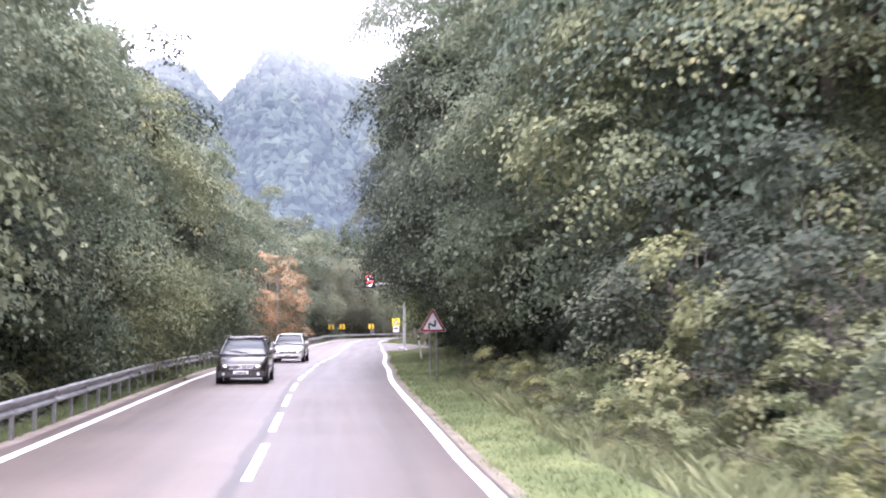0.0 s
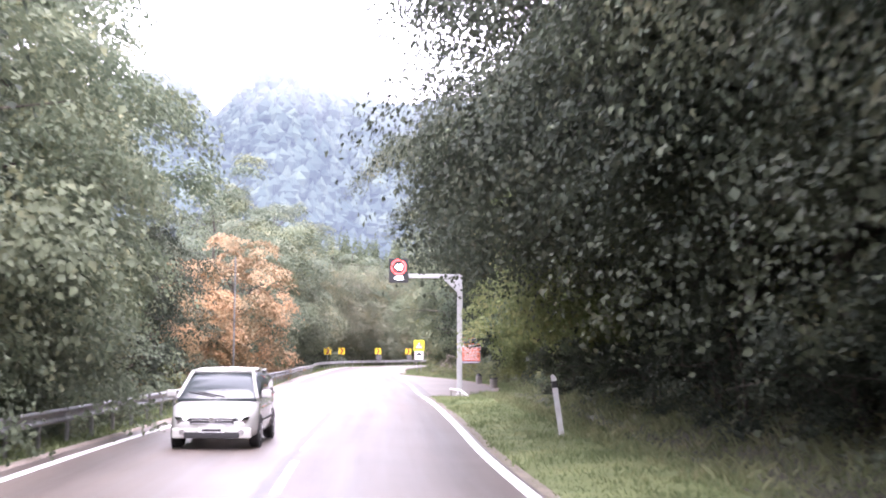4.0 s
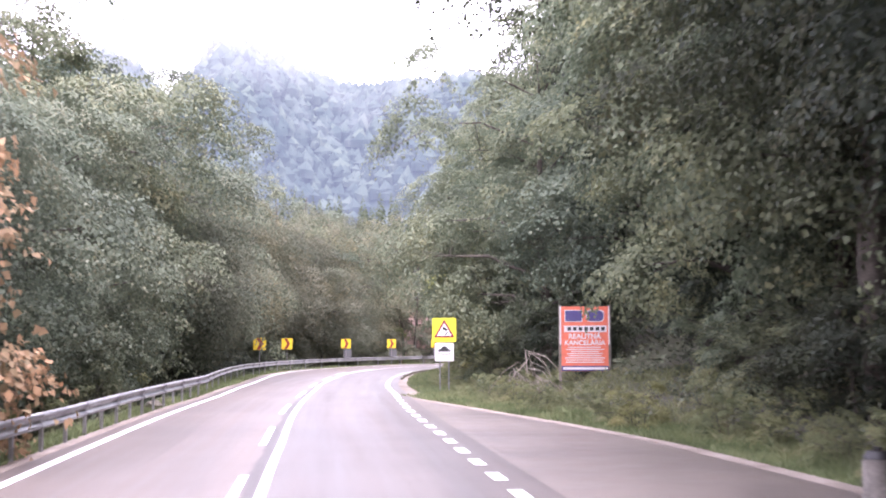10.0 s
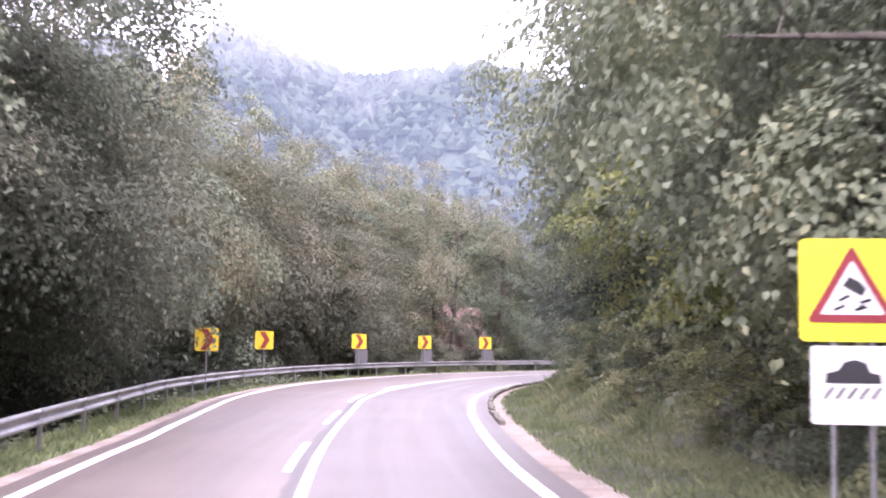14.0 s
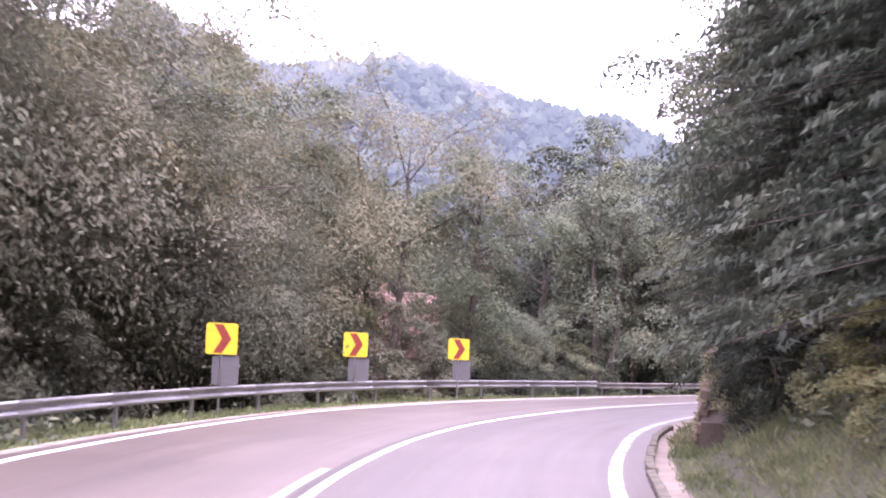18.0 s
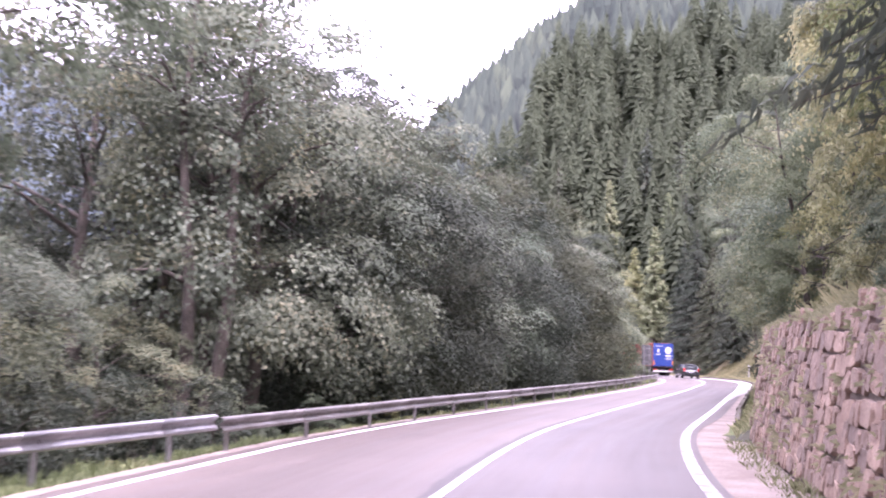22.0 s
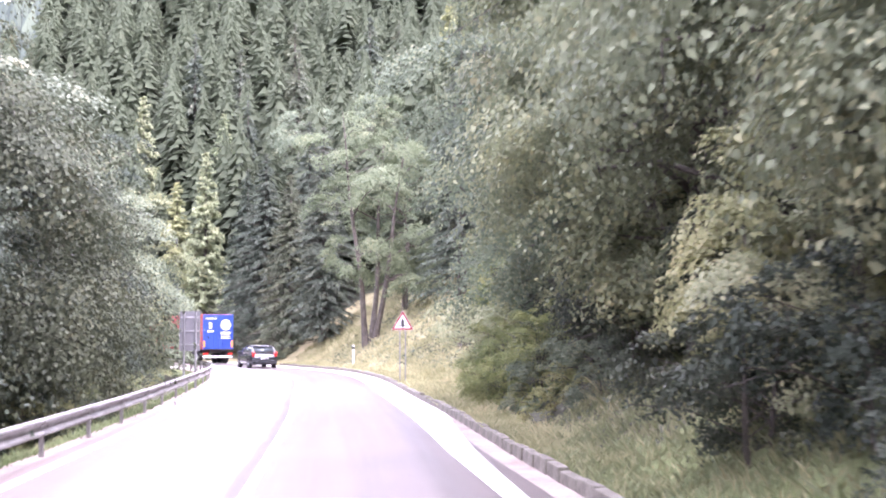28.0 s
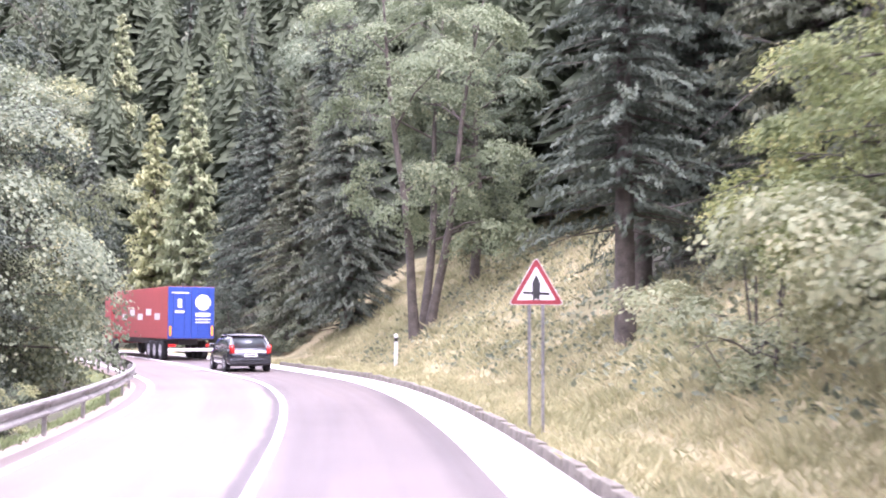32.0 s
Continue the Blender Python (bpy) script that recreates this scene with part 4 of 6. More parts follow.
row([T_TALL, T_BEECH], 131, 160, 4.4, -12.2, -11.0, 0.88, 1.02)
row([T_BACK_DARK], 120, 160, 6, -17, -14, 0.8, 0.95)
row([T_TALL, T_TALL, T_LEAN, T_WILLOW], 161, 184, 4.4, -14.8, -13.2, 1.25, 1.45)
row([T_TALL, T_LEAN, T_WILLOW], 185, 200, 4.4, -18.0, -16.4, 1.25, 1.45)
row([T_SHADE], 160, 202, 2.8, -11.4, -10.2, 0.5, 0.75, 0.1)
row([T_WILLOW, T_BACK], 166, 204, 8, -19, -16, 1.3, 1.5)
row([T_SHADE, T_ELDER], 196, 208, 3.0, -13.0, -12.0, 0.55, 0.8, 0.0)
row([T_ELDER], 216, 222, 3.4, -12.4, -11.2, 0.7, 0.9, 0.0)
row([T_SHADE], 234, 246, 3.0, -12.6, -11.6, 0.7, 1.0, 0.0)
row([T_WILLOW], 200, 217, 5.2, -18.6, -17.2, 1.4, 1.6)
stand(T_ELDER, 232, -13.2, 0.65, 90)
for q, o, k, t in ((212, -16, 1.15, 20), (216.5, -15.4, 1.1, 75), (220.5, -15.4, 1.0, 200)):
    stand(T_WILLOW, q, o, k, t)
stand(T_BEECH, 218.5, -18.5, 1.25, 30)
stand(T_TALL, 214, -18.5, 1.15, 80)
stand(T_TALL, 223, -18, 1.1, 140)
for q, o, k, t in ((219, -25, 1.25, 0), (223.5, -27, 1.35, 70), (228, -30, 1.35, 130), (233, -31, 1.4, 210), (238, -28, 1.3, 300)):
    stand(T_TALL, q, o, k, t)
stand(T_THIN, 226.5, -15, 0.8, 40)
stand(T_WILLOW, 227, -20, 1.1, 175)
stand(T_ELDER, 224.8, -12.6, 0.95, 50)
stand(T_LEAN, 206, -16.8, 1.25, 40)
stand(T_LEAN, 213, -16.2, 1.3, 190)
stand(T_LEAN, 229, -14.2, 1.38, 60)
stand(T_LEAN, 223.5, -17, 1.4, 100)
stand(T_ELDER, 221.5, -12.2, 0.8, 10)
stand(T_ELDER, 228.5, -11.2, 0.75, 200)
stand(T_HAZEL, 224.5, -15.2, 1.1, 150)
row([T_BEECH], 235, 246, 4.6, -14.0, -12.8, 0.42, 0.52)
row([T_BUSH, T_SHADE], 232, 250, 3.0, -10.8, -9.8, 0.5, 0.7)
row([T_WILLOW, T_THIN, T_ASH], 200, 222, 5, -21, -17.5, 1.1, 1.3)
row([T_WILLOW], 237, 250, 5, -21, -17.5, 0.6, 0.75)
row([T_TALL, T_ALDER], 252, 259, 3.6, -12.4, -10.8, 0.9, 1.05)
stand(T_THIN, 247, -11.6, 1.08, 30)
stand(T_THIN, 250.5, -13.2, 1.0, 160)
stand(T_ASH, 233, -12.2, 0.95, 30)
# Shade-darkened T_EDGE leaves stand in for shadow on this bank
row([T_ALDER, T_EDGE, T_EDGE], 258, 302, 4.0, -14.4, -13.2, 1.0, 1.2)
row([T_EDGE], 304, 336, 4.6, -13.6, -12.4, 0.8, 0.95)
row([T_BACK_DARK], 254, 345, 5.0, -21, -18, 1.2, 1.45)
row([T_BACK_DARK], 262, 350, 8, -26, -20, 1.2, 1.4)
row([T_BUSH, T_BRAMBLE], 250, 345, 5.5, -9.2, -8.0, 0.4, 0.6, 0.1)
row([T_BACK, T_BACK_DARK], 338, 400, 5, -13, -10, 0.9, 1.1)

# ---------------- crash barrier ----------------


def barrier(label, s0, s1, off, z, steel, spacing=2.0):
    """A steel W-beam in four-metre lengths on posts."""
    rail = thing("crash_barrier", label, "crash barrier", Matrix.Translation(at((s0 + s1) / 2, off((s0 + s1) / 2))))
    inv = rail.matrix_world.inverted()
    prof = [(0.0, 0.155), (0.06, 0.135), (0.083, 0.1), (0.06, 0.07), (0.0, 0.025), (0.0, -0.025), (0.06, -0.07), (0.083, -0.1), (0.06, -0.135), (0.0, -0.155)]
    s = s0
    while s < s1 - 0.5:
        e = min(s + 4.0, s1)
        vs, fs = [], []
        for k in range(5):
            q = s + (e + 0.12 - s) * k / 4
            shift = 0.006 if k == 4 else 0.0
            for d, h in prof:
                vs.append(inv @ at(q, off(q) + d - shift, z + h))
            for d, h in prof[::-1]:
                vs.append(inv @ at(q, off(q) + d - 0.006 - shift, z + h))
        n = 2 * len(prof)
        for k in range(4):
            for j in range(n):
                a, b = k * n + j, k * n + (j + 1) % n
                fs.append((a, b, b + n, a + n))
        fs += [tuple(range(n)), tuple(range(4 * n, 5 * n))[::-1]]
        part("beam", mesh_of("beam", vs, fs, steel, True), None, rail)
        s = e
    bm = bmesh.new()
    box(bm, (0.07, 0.12, z + 0.75), (0, 0, (z + 0.05) / 2 - 0.35), 0.008)
    box(bm, (0.09, 0.1, 0.2), (0.06, 0, z), 0.008)
    me = bpy.data.meshes.new("post")
    bm.to_mesh(me)
    bm.free()
    me.materials.append(steel)
    s = s0 + 0.5
    while s < s1:
        p = inv @ at(s, off(s) - 0.1, 0)
        part("post", me, None, rail, m=pose(p.x, p.y, p.z, 0, 0, heading(s)))
        s += spacing
    return rail


barrier("galvanised steel crash barrier on posts along the river side", -30, 150, rail_line, 0.6, M_STEEL, 2.0)
barrier("galvanised steel crash barrier on posts round the outside of the bend", 150.1, 236, rail_line, 0.6, M_STEEL, 4.0)
barrier("older grey steel crash barrier on short posts", 236.6, 352, lambda s: rail_line(s) - 0.12, 0.52, M_STEEL_OLD, 4.0)

# ---------------- signs and posts ----------------


def facing(x, y, z, tx, ty):
    """A pose at (x, y, z) whose front, -y, looks to (tx, ty)."""
    return pose(x, y, z, 0, 0, math.degrees(math.atan2(ty - y, tx - x)) + 90)


def posts(ob, gap, top, foot=-0.6, r=0.03, y=0.03, mat=None):
    for sx in ((-gap / 2, gap / 2) if gap else (0,)):
        bm = bmesh.new()
        rod(bm, (sx, y, foot), (sx, y, top), r, n=10)
        part("post", bm, mat or M_STEEL, ob, "galvanised steel post")


def stroke(pts, width):
    """The outline of a thick broken line."""
    left, right = [], []
    for i, p in enumerate(pts):
        a, b = Vector(pts[max(i - 1, 0)]), Vector(pts[min(i + 1, len(pts) - 1)])
        d = (b - a).normalized()
        n = Vector((-d.y, d.x)) * width / 2
        left.append((p[0] + n.x, p[1] + n.y))
        right.append((p[0] - n.x, p[1] - n.y))
    return left + right[::-1]


def bars(pts, width):
    """A thick broken line as overlapping short bars, for bends."""
    out = []
    for a, b in zip(pts, pts[1:]):
        d = (Vector(b) - Vector(a)).normalized() * width * 0.22
        out.append(stroke([(a[0] - d.x, a[1] - d.y), (b[0] + d.x, b[1] + d.y)], width))
    return out


def warning(label, m, side, bottom, symbols):
    """A red-rimmed triangle on two posts; symbols are black outlines."""
    ob = thing("warning_sign", label, "road sign", m)
    cz = bottom + side * math.sqrt(3) / 6
    posts(ob, side * 0.24, bottom + side * 0.55)
    part("sign_plate", plate(bmesh.new(), triangle(side, 0.045, cz=cz), 0.02), M_WHITE, ob, "white retroreflective plate")
    bm = bmesh.new()
    outer, inner = triangle(side * 0.965, 0.04, cz=cz), triangle(side * 0.7, 0.015, cz=cz)
    a = [bm.verts.new((x, -0.004, z)) for x, z in outer]
    b = [bm.verts.new((x, -0.004, z)) for x, z in inner]
    for i in range(len(a)):
        j = (i + 1) % len(a)
        bm.faces.new((a[i], a[j], b[j], b[i]))
    bmesh.ops.recalc_face_normals(bm, faces=bm.faces[:])
    part("red_rim", bm, M_RED, ob, "faded red rim")
    bm = bmesh.new()
    for k, o in enumerate(symbols):
        plate(bm, [(x, cz + z) for x, z in o], 0.002, -0.006 - 0.0004 * k)
    part("symbol", bm, M_BLACK, ob, "black symbol")
    for z in (cz - side * 0.1, cz + side * 0.22):
        bm = bmesh.new()
        box(bm, (side * 0.34, 0.02, 0.05), (0, 0.032, z), 0.004)
        part("bracket", bm, M_STEEL, ob)
    return ob


warning("red and white triangular double-bend warning sign in the verge", facing(3.72, 44.9, 0, 0, 20), 1.06, 1.8,
        bars([(-0.14, -0.19), (-0.137, -0.03), (-0.12, 0.01), (-0.085, 0.01), (-0.02, -0.045), (0.03, -0.08), (0.07, -0.08), (0.09, -0.045), (0.095, 0.12)], 0.07))
warning("red and white triangular priority junction warning sign on grassy bank", facing(92.75, 279.95, 0, 72, 264), 1.02, 2.34,
        [[(-0.06, -0.22), (0.0, -0.17), (0.06, -0.22), (0.075, 0.1), (0.0, 0.26), (-0.075, 0.1)], [(-0.24, -0.09), (0.24, -0.12), (0.24, -0.07), (-0.24, -0.05)]])

slip = thing("warning_sign", "yellow slippery-road warning board with white rain plate on two posts", "road sign", facing(7.85, 151.3, 0, 3, 130))
posts(slip, 0.36, 2.9)
part("backboard", plate(bmesh.new(), rounded(0.98, 0.98, 0.06, cz=2.56), 0.02), M_YELLOW, slip, "fluorescent yellow backboard")
part("triangle", plate(bmesh.new(), triangle(0.86, 0.03, cz=2.5), 0.004, -0.006), M_RED, slip, "red triangle")
part("inner_triangle", plate(bmesh.new(), triangle(0.6, 0.015, cz=2.5), 0.004, -0.011), M_WHITE, slip)
bm = bmesh.new()
plate(bm, [(-0.09, 2.6), (0.09, 2.5), (0.13, 2.57), (0.08, 2.63), (-0.03, 2.69)], 0.003, -0.015)
plate(bm, stroke([(-0.17, 2.37), (-0.08, 2.41), (-0.12, 2.46), (-0.03, 2.51)], 0.032), 0.003, -0.015)
plate(bm, stroke([(0.02, 2.37), (0.13, 2.4), (0.07, 2.44), (0.17, 2.47)], 0.032), 0.003, -0.015)
part("symbol", bm, M_BLACK, slip, "black skidding car symbol")
part("rain_plate", plate(bmesh.new(), rounded(0.78, 0.74, 0.04, cz=1.66), 0.02), M_WHITE, slip, "white plate with rain cloud")
bm = bmesh.new()
plate(bm, [(-0.26, 1.68), (0.26, 1.68), (0.25, 1.76), (0.16, 1.78), (0.12, 1.87), (0.02, 1.9), (-0.08, 1.88), (-0.14, 1.8), (-0.25, 1.77)], 0.003, -0.006)
part("cloud", bm, M_BLACK, slip, "black cloud symbol")
for k in range(5):
    bm = bmesh.new()
    x = -0.22 + 0.11 * k
    plate(bm, stroke([(x - 0.05, 1.53), (x + 0.03, 1.64)], 0.026), 0.003, -0.006)
    part("rain_stroke", bm, M_BLACK, slip)


def chevron(m, twin):
    ob = thing("chevron_sign", "yellow chevron bend marker with grey sign back below, behind barrier" if twin else "yellow bend marker with red-brown chevron behind the crash barrier", "road sign", m, "bend markers")
    posts(ob, 0, 2.4)
    part("board", plate(bmesh.new(), rounded(0.85, 0.85, 0.07, cz=2.08), 0.025), M_CHEVRON, ob, "yellow board")
    o = [(-0.22, 1.69), (0.02, 1.69), (0.26, 2.08), (0.02, 2.47), (-0.22, 2.47), (0.0, 2.08)]
    part("chevron", plate(bmesh.new(), o, 0.003, -0.005), M_BROWN_RED, ob, "red-brown arrowhead")
    if twin:
        part("sign_back", plate(bmesh.new(), rounded(0.72, 0.8, 0.05, cx=0.14, cz=1.22), 0.02, 0.06), M_SIGN_BACK, ob, "bare grey back of a second board")
    return ob


for x, y, tx, ty, twin in ((-0.5, 184.8, 2.6, 140, 0), (1.3, 197.5, 3, 140, 0), (6.5, 210.2, 6, 170, 1), (11.3, 218.6, 7, 180, 1), (16.3, 224.4, 9, 190, 1)):
    chevron(facing(x, y, -0.05, tx, ty), twin)

# gantry with the light sign over the lane
M_LED_RED = bpy.data.materials.new("led_red")
M_LED_WHITE = bpy.data.materials.new("led_white")
for m, c, e in ((M_LED_RED, (1, 0.06, 0.05), 1.6), (M_LED_WHITE, (1, 1, 1), 1.6)):
    m.use_nodes = True
    b = m.node_tree.nodes["Principled BSDF"]
    b.inputs["Base Color"].default_value = b.inputs["Emission Color"].default_value = (*c, 1)
    b.inputs["Emission Strength"].default_value = e
M_POLE = plain("light_grey_coated_pole", (0.45, 0.45, 0.46), 0.4, 0.2, 0.08, 2)
gantry = thing("gantry_sign", "light grey cantilever pole carrying a black lit speed display", "road sign", pose(5.78, 98.5, 0, 0, 0, -2))
bm = bmesh.new()
box(bm, (0.24, 0.24, 6.2), (0, 0, 2.55), 0.03)
part("pole", bm, M_POLE, gantry)
bm = bmesh.new()
box(bm, (2.7, 0.16, 0.19), (-1.3, 0, 5.54), 0.02)
part("arm", bm, M_POLE, gantry)
bm = bmesh.new()
plate(bm, [(-0.13, 5.4), (-0.13, 4.8), (-0.75, 5.4)], 0.1, -0.05)
part("brace", bm, M_POLE, gantry)
bm = bmesh.new()
box(bm, (0.6, 0.6, 0.1), (0, 0, 0.02), 0.01)
part("base_plate", bm, M_CONCRETE, gantry)
cab = part("light_box", box(bmesh.new(), (0.9, 0.2, 1.14), (-2.88, -0.02, 5.78), 0.015), M_BLACK, gantry, "matt black display box")
ring = bmesh.new()
n = 40
va = [ring.verts.new((-2.88 + 0.36 * math.cos(math.tau * k / n), -0.124, 5.94 + 0.36 * math.sin(math.tau * k / n))) for k in range(n)]
vb = [ring.verts.new((-2.88 + 0.29 * math.cos(math.tau * k / n), -0.124, 5.94 + 0.29 * math.sin(math.tau * k / n))) for k in range(n)]
for k in range(n):
    ring.faces.new((va[k], va[(k + 1) % n], vb[(k + 1) % n], vb[k]))
part("red_ring", ring, M_LED_RED, cab, "lit red ring")


def words(text, size, mat, parent, m, label="", bold=0.0):
    cu = bpy.data.curves.new("lettering", "FONT")
    cu.body, cu.size, cu.extrude, cu.offset = text, size, 0.002, bold
    cu.align_x, cu.align_y = "CENTER", "CENTER"
    tmp = bpy.data.objects.new("lettering", cu)
    me = bpy.data.meshes.new_from_object(tmp)
    bpy.data.objects.remove(tmp)
    me.materials.clear()
    me.materials.append(mat)
    return part("lettering", me, None, parent, label, m)


words("40", 0.4, M_LED_WHITE, cab, pose(-2.88, -0.126, 5.94, 90, 0, 0), "lit white numeral 40")
bm = bmesh.new()
for o in (stroke([(-3.06, 5.37), (-3.06, 5.46), (-2.98, 5.46), (-2.98, 5.37), (-3.06, 5.37)], 0.025), stroke([(-2.95, 5.37), (-2.95, 5.5), (-2.68, 5.5), (-2.68, 5.37), (-2.95, 5.37)], 0.03)):
    plate(bm, o, 0.003, -0.127)
part("truck_symbol", bm, M_LED_WHITE, cab, "lit white lorry symbol")
guard = thing("bollard_rail", "short bent white guard rail round the pole's foot", "guard rail", pose(5.6, 97.6, 0, 0, 0, 0))
bm = bmesh.new()
rod(bm, (-0.3, 0.45, 0.3), (0.1, -0.1, 0.27), 0.045)
rod(bm, (0.1, -0.1, 0.27), (0.4, -1.1, 0.0), 0.045)
part("rail", bm, M_WHITE, guard, "scuffed white steel rail")
for p in ((-0.26, 0.36), (0.1, -0.1), (0.24, -0.55)):
    bm = bmesh.new()
    box(bm, (0.06, 0.06, 0.5), (p[0], p[1] + 0.05, -0.02), 0.008)
    part("post", bm, M_STEEL_OLD, guard)

M_ORANGE = plain("billboard_red_orange", (0.68, 0.16, 0.09), 0.5)
M_NAVY = plain("billboard_navy", (0.07, 0.06, 0.18), 0.5)
M_WOOD_POST = rough_stuff("weathered_post", [(0.35, (0.14, 0.12, 0.1)), (0.65, (0.24, 0.21, 0.18))], 2, 20, 0.9)
board = thing("billboard", "red-orange billboard with white lettering on two wooden posts", "billboard", facing(11.55, 142.6, 0, 5, 120))
panel = part("panel", plate(bmesh.new(), rounded(1.6, 2.2, 0.01, cz=2.15), 0.03), M_ORANGE, board, "red-orange printed panel")
for sx in (-0.84, 0.84):
    bm = bmesh.new()
    box(bm, (0.09, 0.09, 4.0), (sx, 0.03, 1.3), 0.01)
    part("post", bm, M_WOOD_POST, board)
for sx, w in ((-0.82, 0.05), (0.82, 0.05)):
    bm = bmesh.new()
    box(bm, (w, 0.03, 1.3), (sx, -0.03, 2.6))
    part("edge_strip", bm, M_WHITE, board, "peeling white edge strip")


def sheet(name, outline, y, mat, label=""):
    part(name, plate(bmesh.new(), outline, 0.003, y), mat, panel, label)


for grow, y, mat in ((0.025, -0.006, M_WHITE), (0.0, -0.01, M_NAVY)):
    g = grow
    sheet("logo_shape", rounded(0.56 + 2 * g, 0.36 + 2 * g, 0.03, cx=-0.37, cz=2.93), y, mat, "navy and white logo block")
    sheet("logo_shape", rounded(0.56 + 2 * g, 0.36 + 2 * g, 0.14, cx=0.36, cz=2.93), y, mat, "navy and white rounded logo block")
sheet("white_band", [(-0.7, 2.38), (0.74, 2.38), (0.74, 2.6), (-0.7, 2.6)], -0.006, M_WHITE, "white band")
for k in range(7):
    x = -0.58 + k * 0.19
    sheet("text_bar", [(x, 2.43), (x + 0.12, 2.43), (x + 0.12, 2.55), (x, 2.55)], -0.01, M_BLACK)
words("REALITN\u00c1", 0.24, M_WHITE, panel, pose(0, -0.006, 2.23, 90, 0, 0), "white lettering", 0.006)
words("KANCEL\u00c1RIA", 0.23, M_WHITE, panel, pose(0, -0.006, 2.01, 90, 0, 0), "white lettering", 0.006)
for k, w in enumerate((1.1, 1.3, 0.95, 1.2, 1.1, 1.35, 1.25, 1.3)):
    z = 1.85 - 0.072 * k
    sheet("text_bar", [(-w / 2, z), (w / 2, z), (w / 2, z + 0.03), (-w / 2, z + 0.03)], -0.006, M_WHITE)
sheet("dark_band", [(-0.79, 1.06), (0.79, 1.06), (0.79, 1.24), (-0.79, 1.24)], -0.006, M_NAVY, "dark band")
sheet("text_bar", [(-0.74, 1.11), (0.76, 1.11), (0.76, 1.19), (-0.74, 1.19)], -0.01, M_WHITE)

rb = np.random.default_rng(9)
M_DEAD = rough_stuff("bleached_dead_wood", [(0.35, (0.3, 0.26, 0.22)), (0.65, (0.45, 0.4, 0.35))], 3, 24, 0.9, 0, 0.5)
dead = thing("dead_bough", "bare bleached fallen boughs arching over the weeds", "branch", pose(9.2, 142.9, -0.25))
for k in range(16):
    foot = np.array((rb.uniform(-0.3, 1.3), rb.uniform(0.1, 0.6), rb.uniform(0.3, 0.9)))
    top = np.array((rb.normal(0.2, 0.3), rb.normal(0, 0.15), rb.uniform(1.0, 2.1)))
    end = top + np.array((rb.choice((-1, 1, 1)) * rb.uniform(0.3, 1.5), rb.normal(0, 0.3), -rb.uniform(0.4, 1.5)))
    tv, tt = [], []
    tube(tv, tt, [foot, (foot + top) / 2 + rb.normal(0, 0.12, 3), top, (top + end) / 2 + (0, 0, 0.22), end], [0.018, 0.016, 0.013, 0.01, 0.004], 5)
    part("bough", tri_mesh("bough", tv, tt, M_DEAD), None, dead)
rock = thing("stone", "grey-brown boulder in the grass below the crash barrier", "stone", pose(-2.7, 142.4, 0.05, 0, 0, 30))
bm = bmesh.new()
bmesh.ops.create_icosphere(bm, subdivisions=2, radius=0.24)
for v in bm.verts:
    v.co = Vector((v.co.x * 1.2, v.co.y, v.co.z * 0.8)) * (1 + 0.3 * noise.noise(v.co * 5))
part("body", bm, M_KERB, rock)

for x, y, h in ((5.15, 71.1, 8), (112.8, 299.2, 0)):
    z = 0.45 if h else 0.5
    d = thing("delineator_post", "leaning white plastic delineator post in the verge" if h else "white plastic delineator post by the bend", "delineator", pose(x, y, z, 0, -h, -5))
    bm = bmesh.new()
    plate(bm, [(-0.06, -0.4), (0.06, -0.4), (0.06, 0.98), (0.0, 1.06), (-0.06, 1.03)], 0.1, -0.05)
    part("body", bm, M_WHITE, d)
    bm = bmesh.new()
    box(bm, (0.128, 0.108, 0.16), (0, 0, 0.82))
    part("band", bm, M_BLACK, d, "black band")

pole = thing("pole", "thin pale metal pole behind the crash barrier", "pole", pose(-4.75, 100, -0.3))
bm = bmesh.new()
rod(bm, (0, 0, -0.8), (0, 0, 6.6), 0.05, 0.035, 10)
part("shaft", bm, M_STEEL, pole)
bm = bmesh.new()
rod(bm, (0, 0, 6.58), (0, 0, 6.72), 0.05, 0.02, 10)
part("cap", bm, M_STEEL, pole)

back = thing("road_sign", "large direction sign seen from its bare grey back, on two posts", "road sign", facing(84.0, 284.1, 0, 65, 262))
posts(back, 0.46, 3.05, y=-0.05, r=0.045, mat=M_STEEL)
part("sign_plate", plate(bmesh.new(), rounded(0.82, 1.6, 0.05, cz=2.3), 0.025), M_SIGN_BACK, back, "grey aluminium back")
for z in (1.75, 2.3, 2.85):
    bm = bmesh.new()
    box(bm, (0.72, 0.03, 0.06), (0, -0.018, z), 0.004)
    part("stiffener", bm, M_STEEL, back)
disc = thing("road_sign", "round white road sign with grey symbol on two posts", "road sign", facing(127.5, 330, 0.1, 74, 268))
posts(disc, 0.3, 1.9)
part("disc", plate(bmesh.new(), [(0.42 * math.cos(math.tau * k / 28), 1.62 + 0.42 * math.sin(math.tau * k / 28)) for k in range(28)], 0.02), M_WHITE, disc)
part("symbol", plate(bmesh.new(), rounded(0.56, 0.24, 0.05, cz=1.62), 0.003, -0.005), M_SIGN_BACK, disc, "grey symbol")

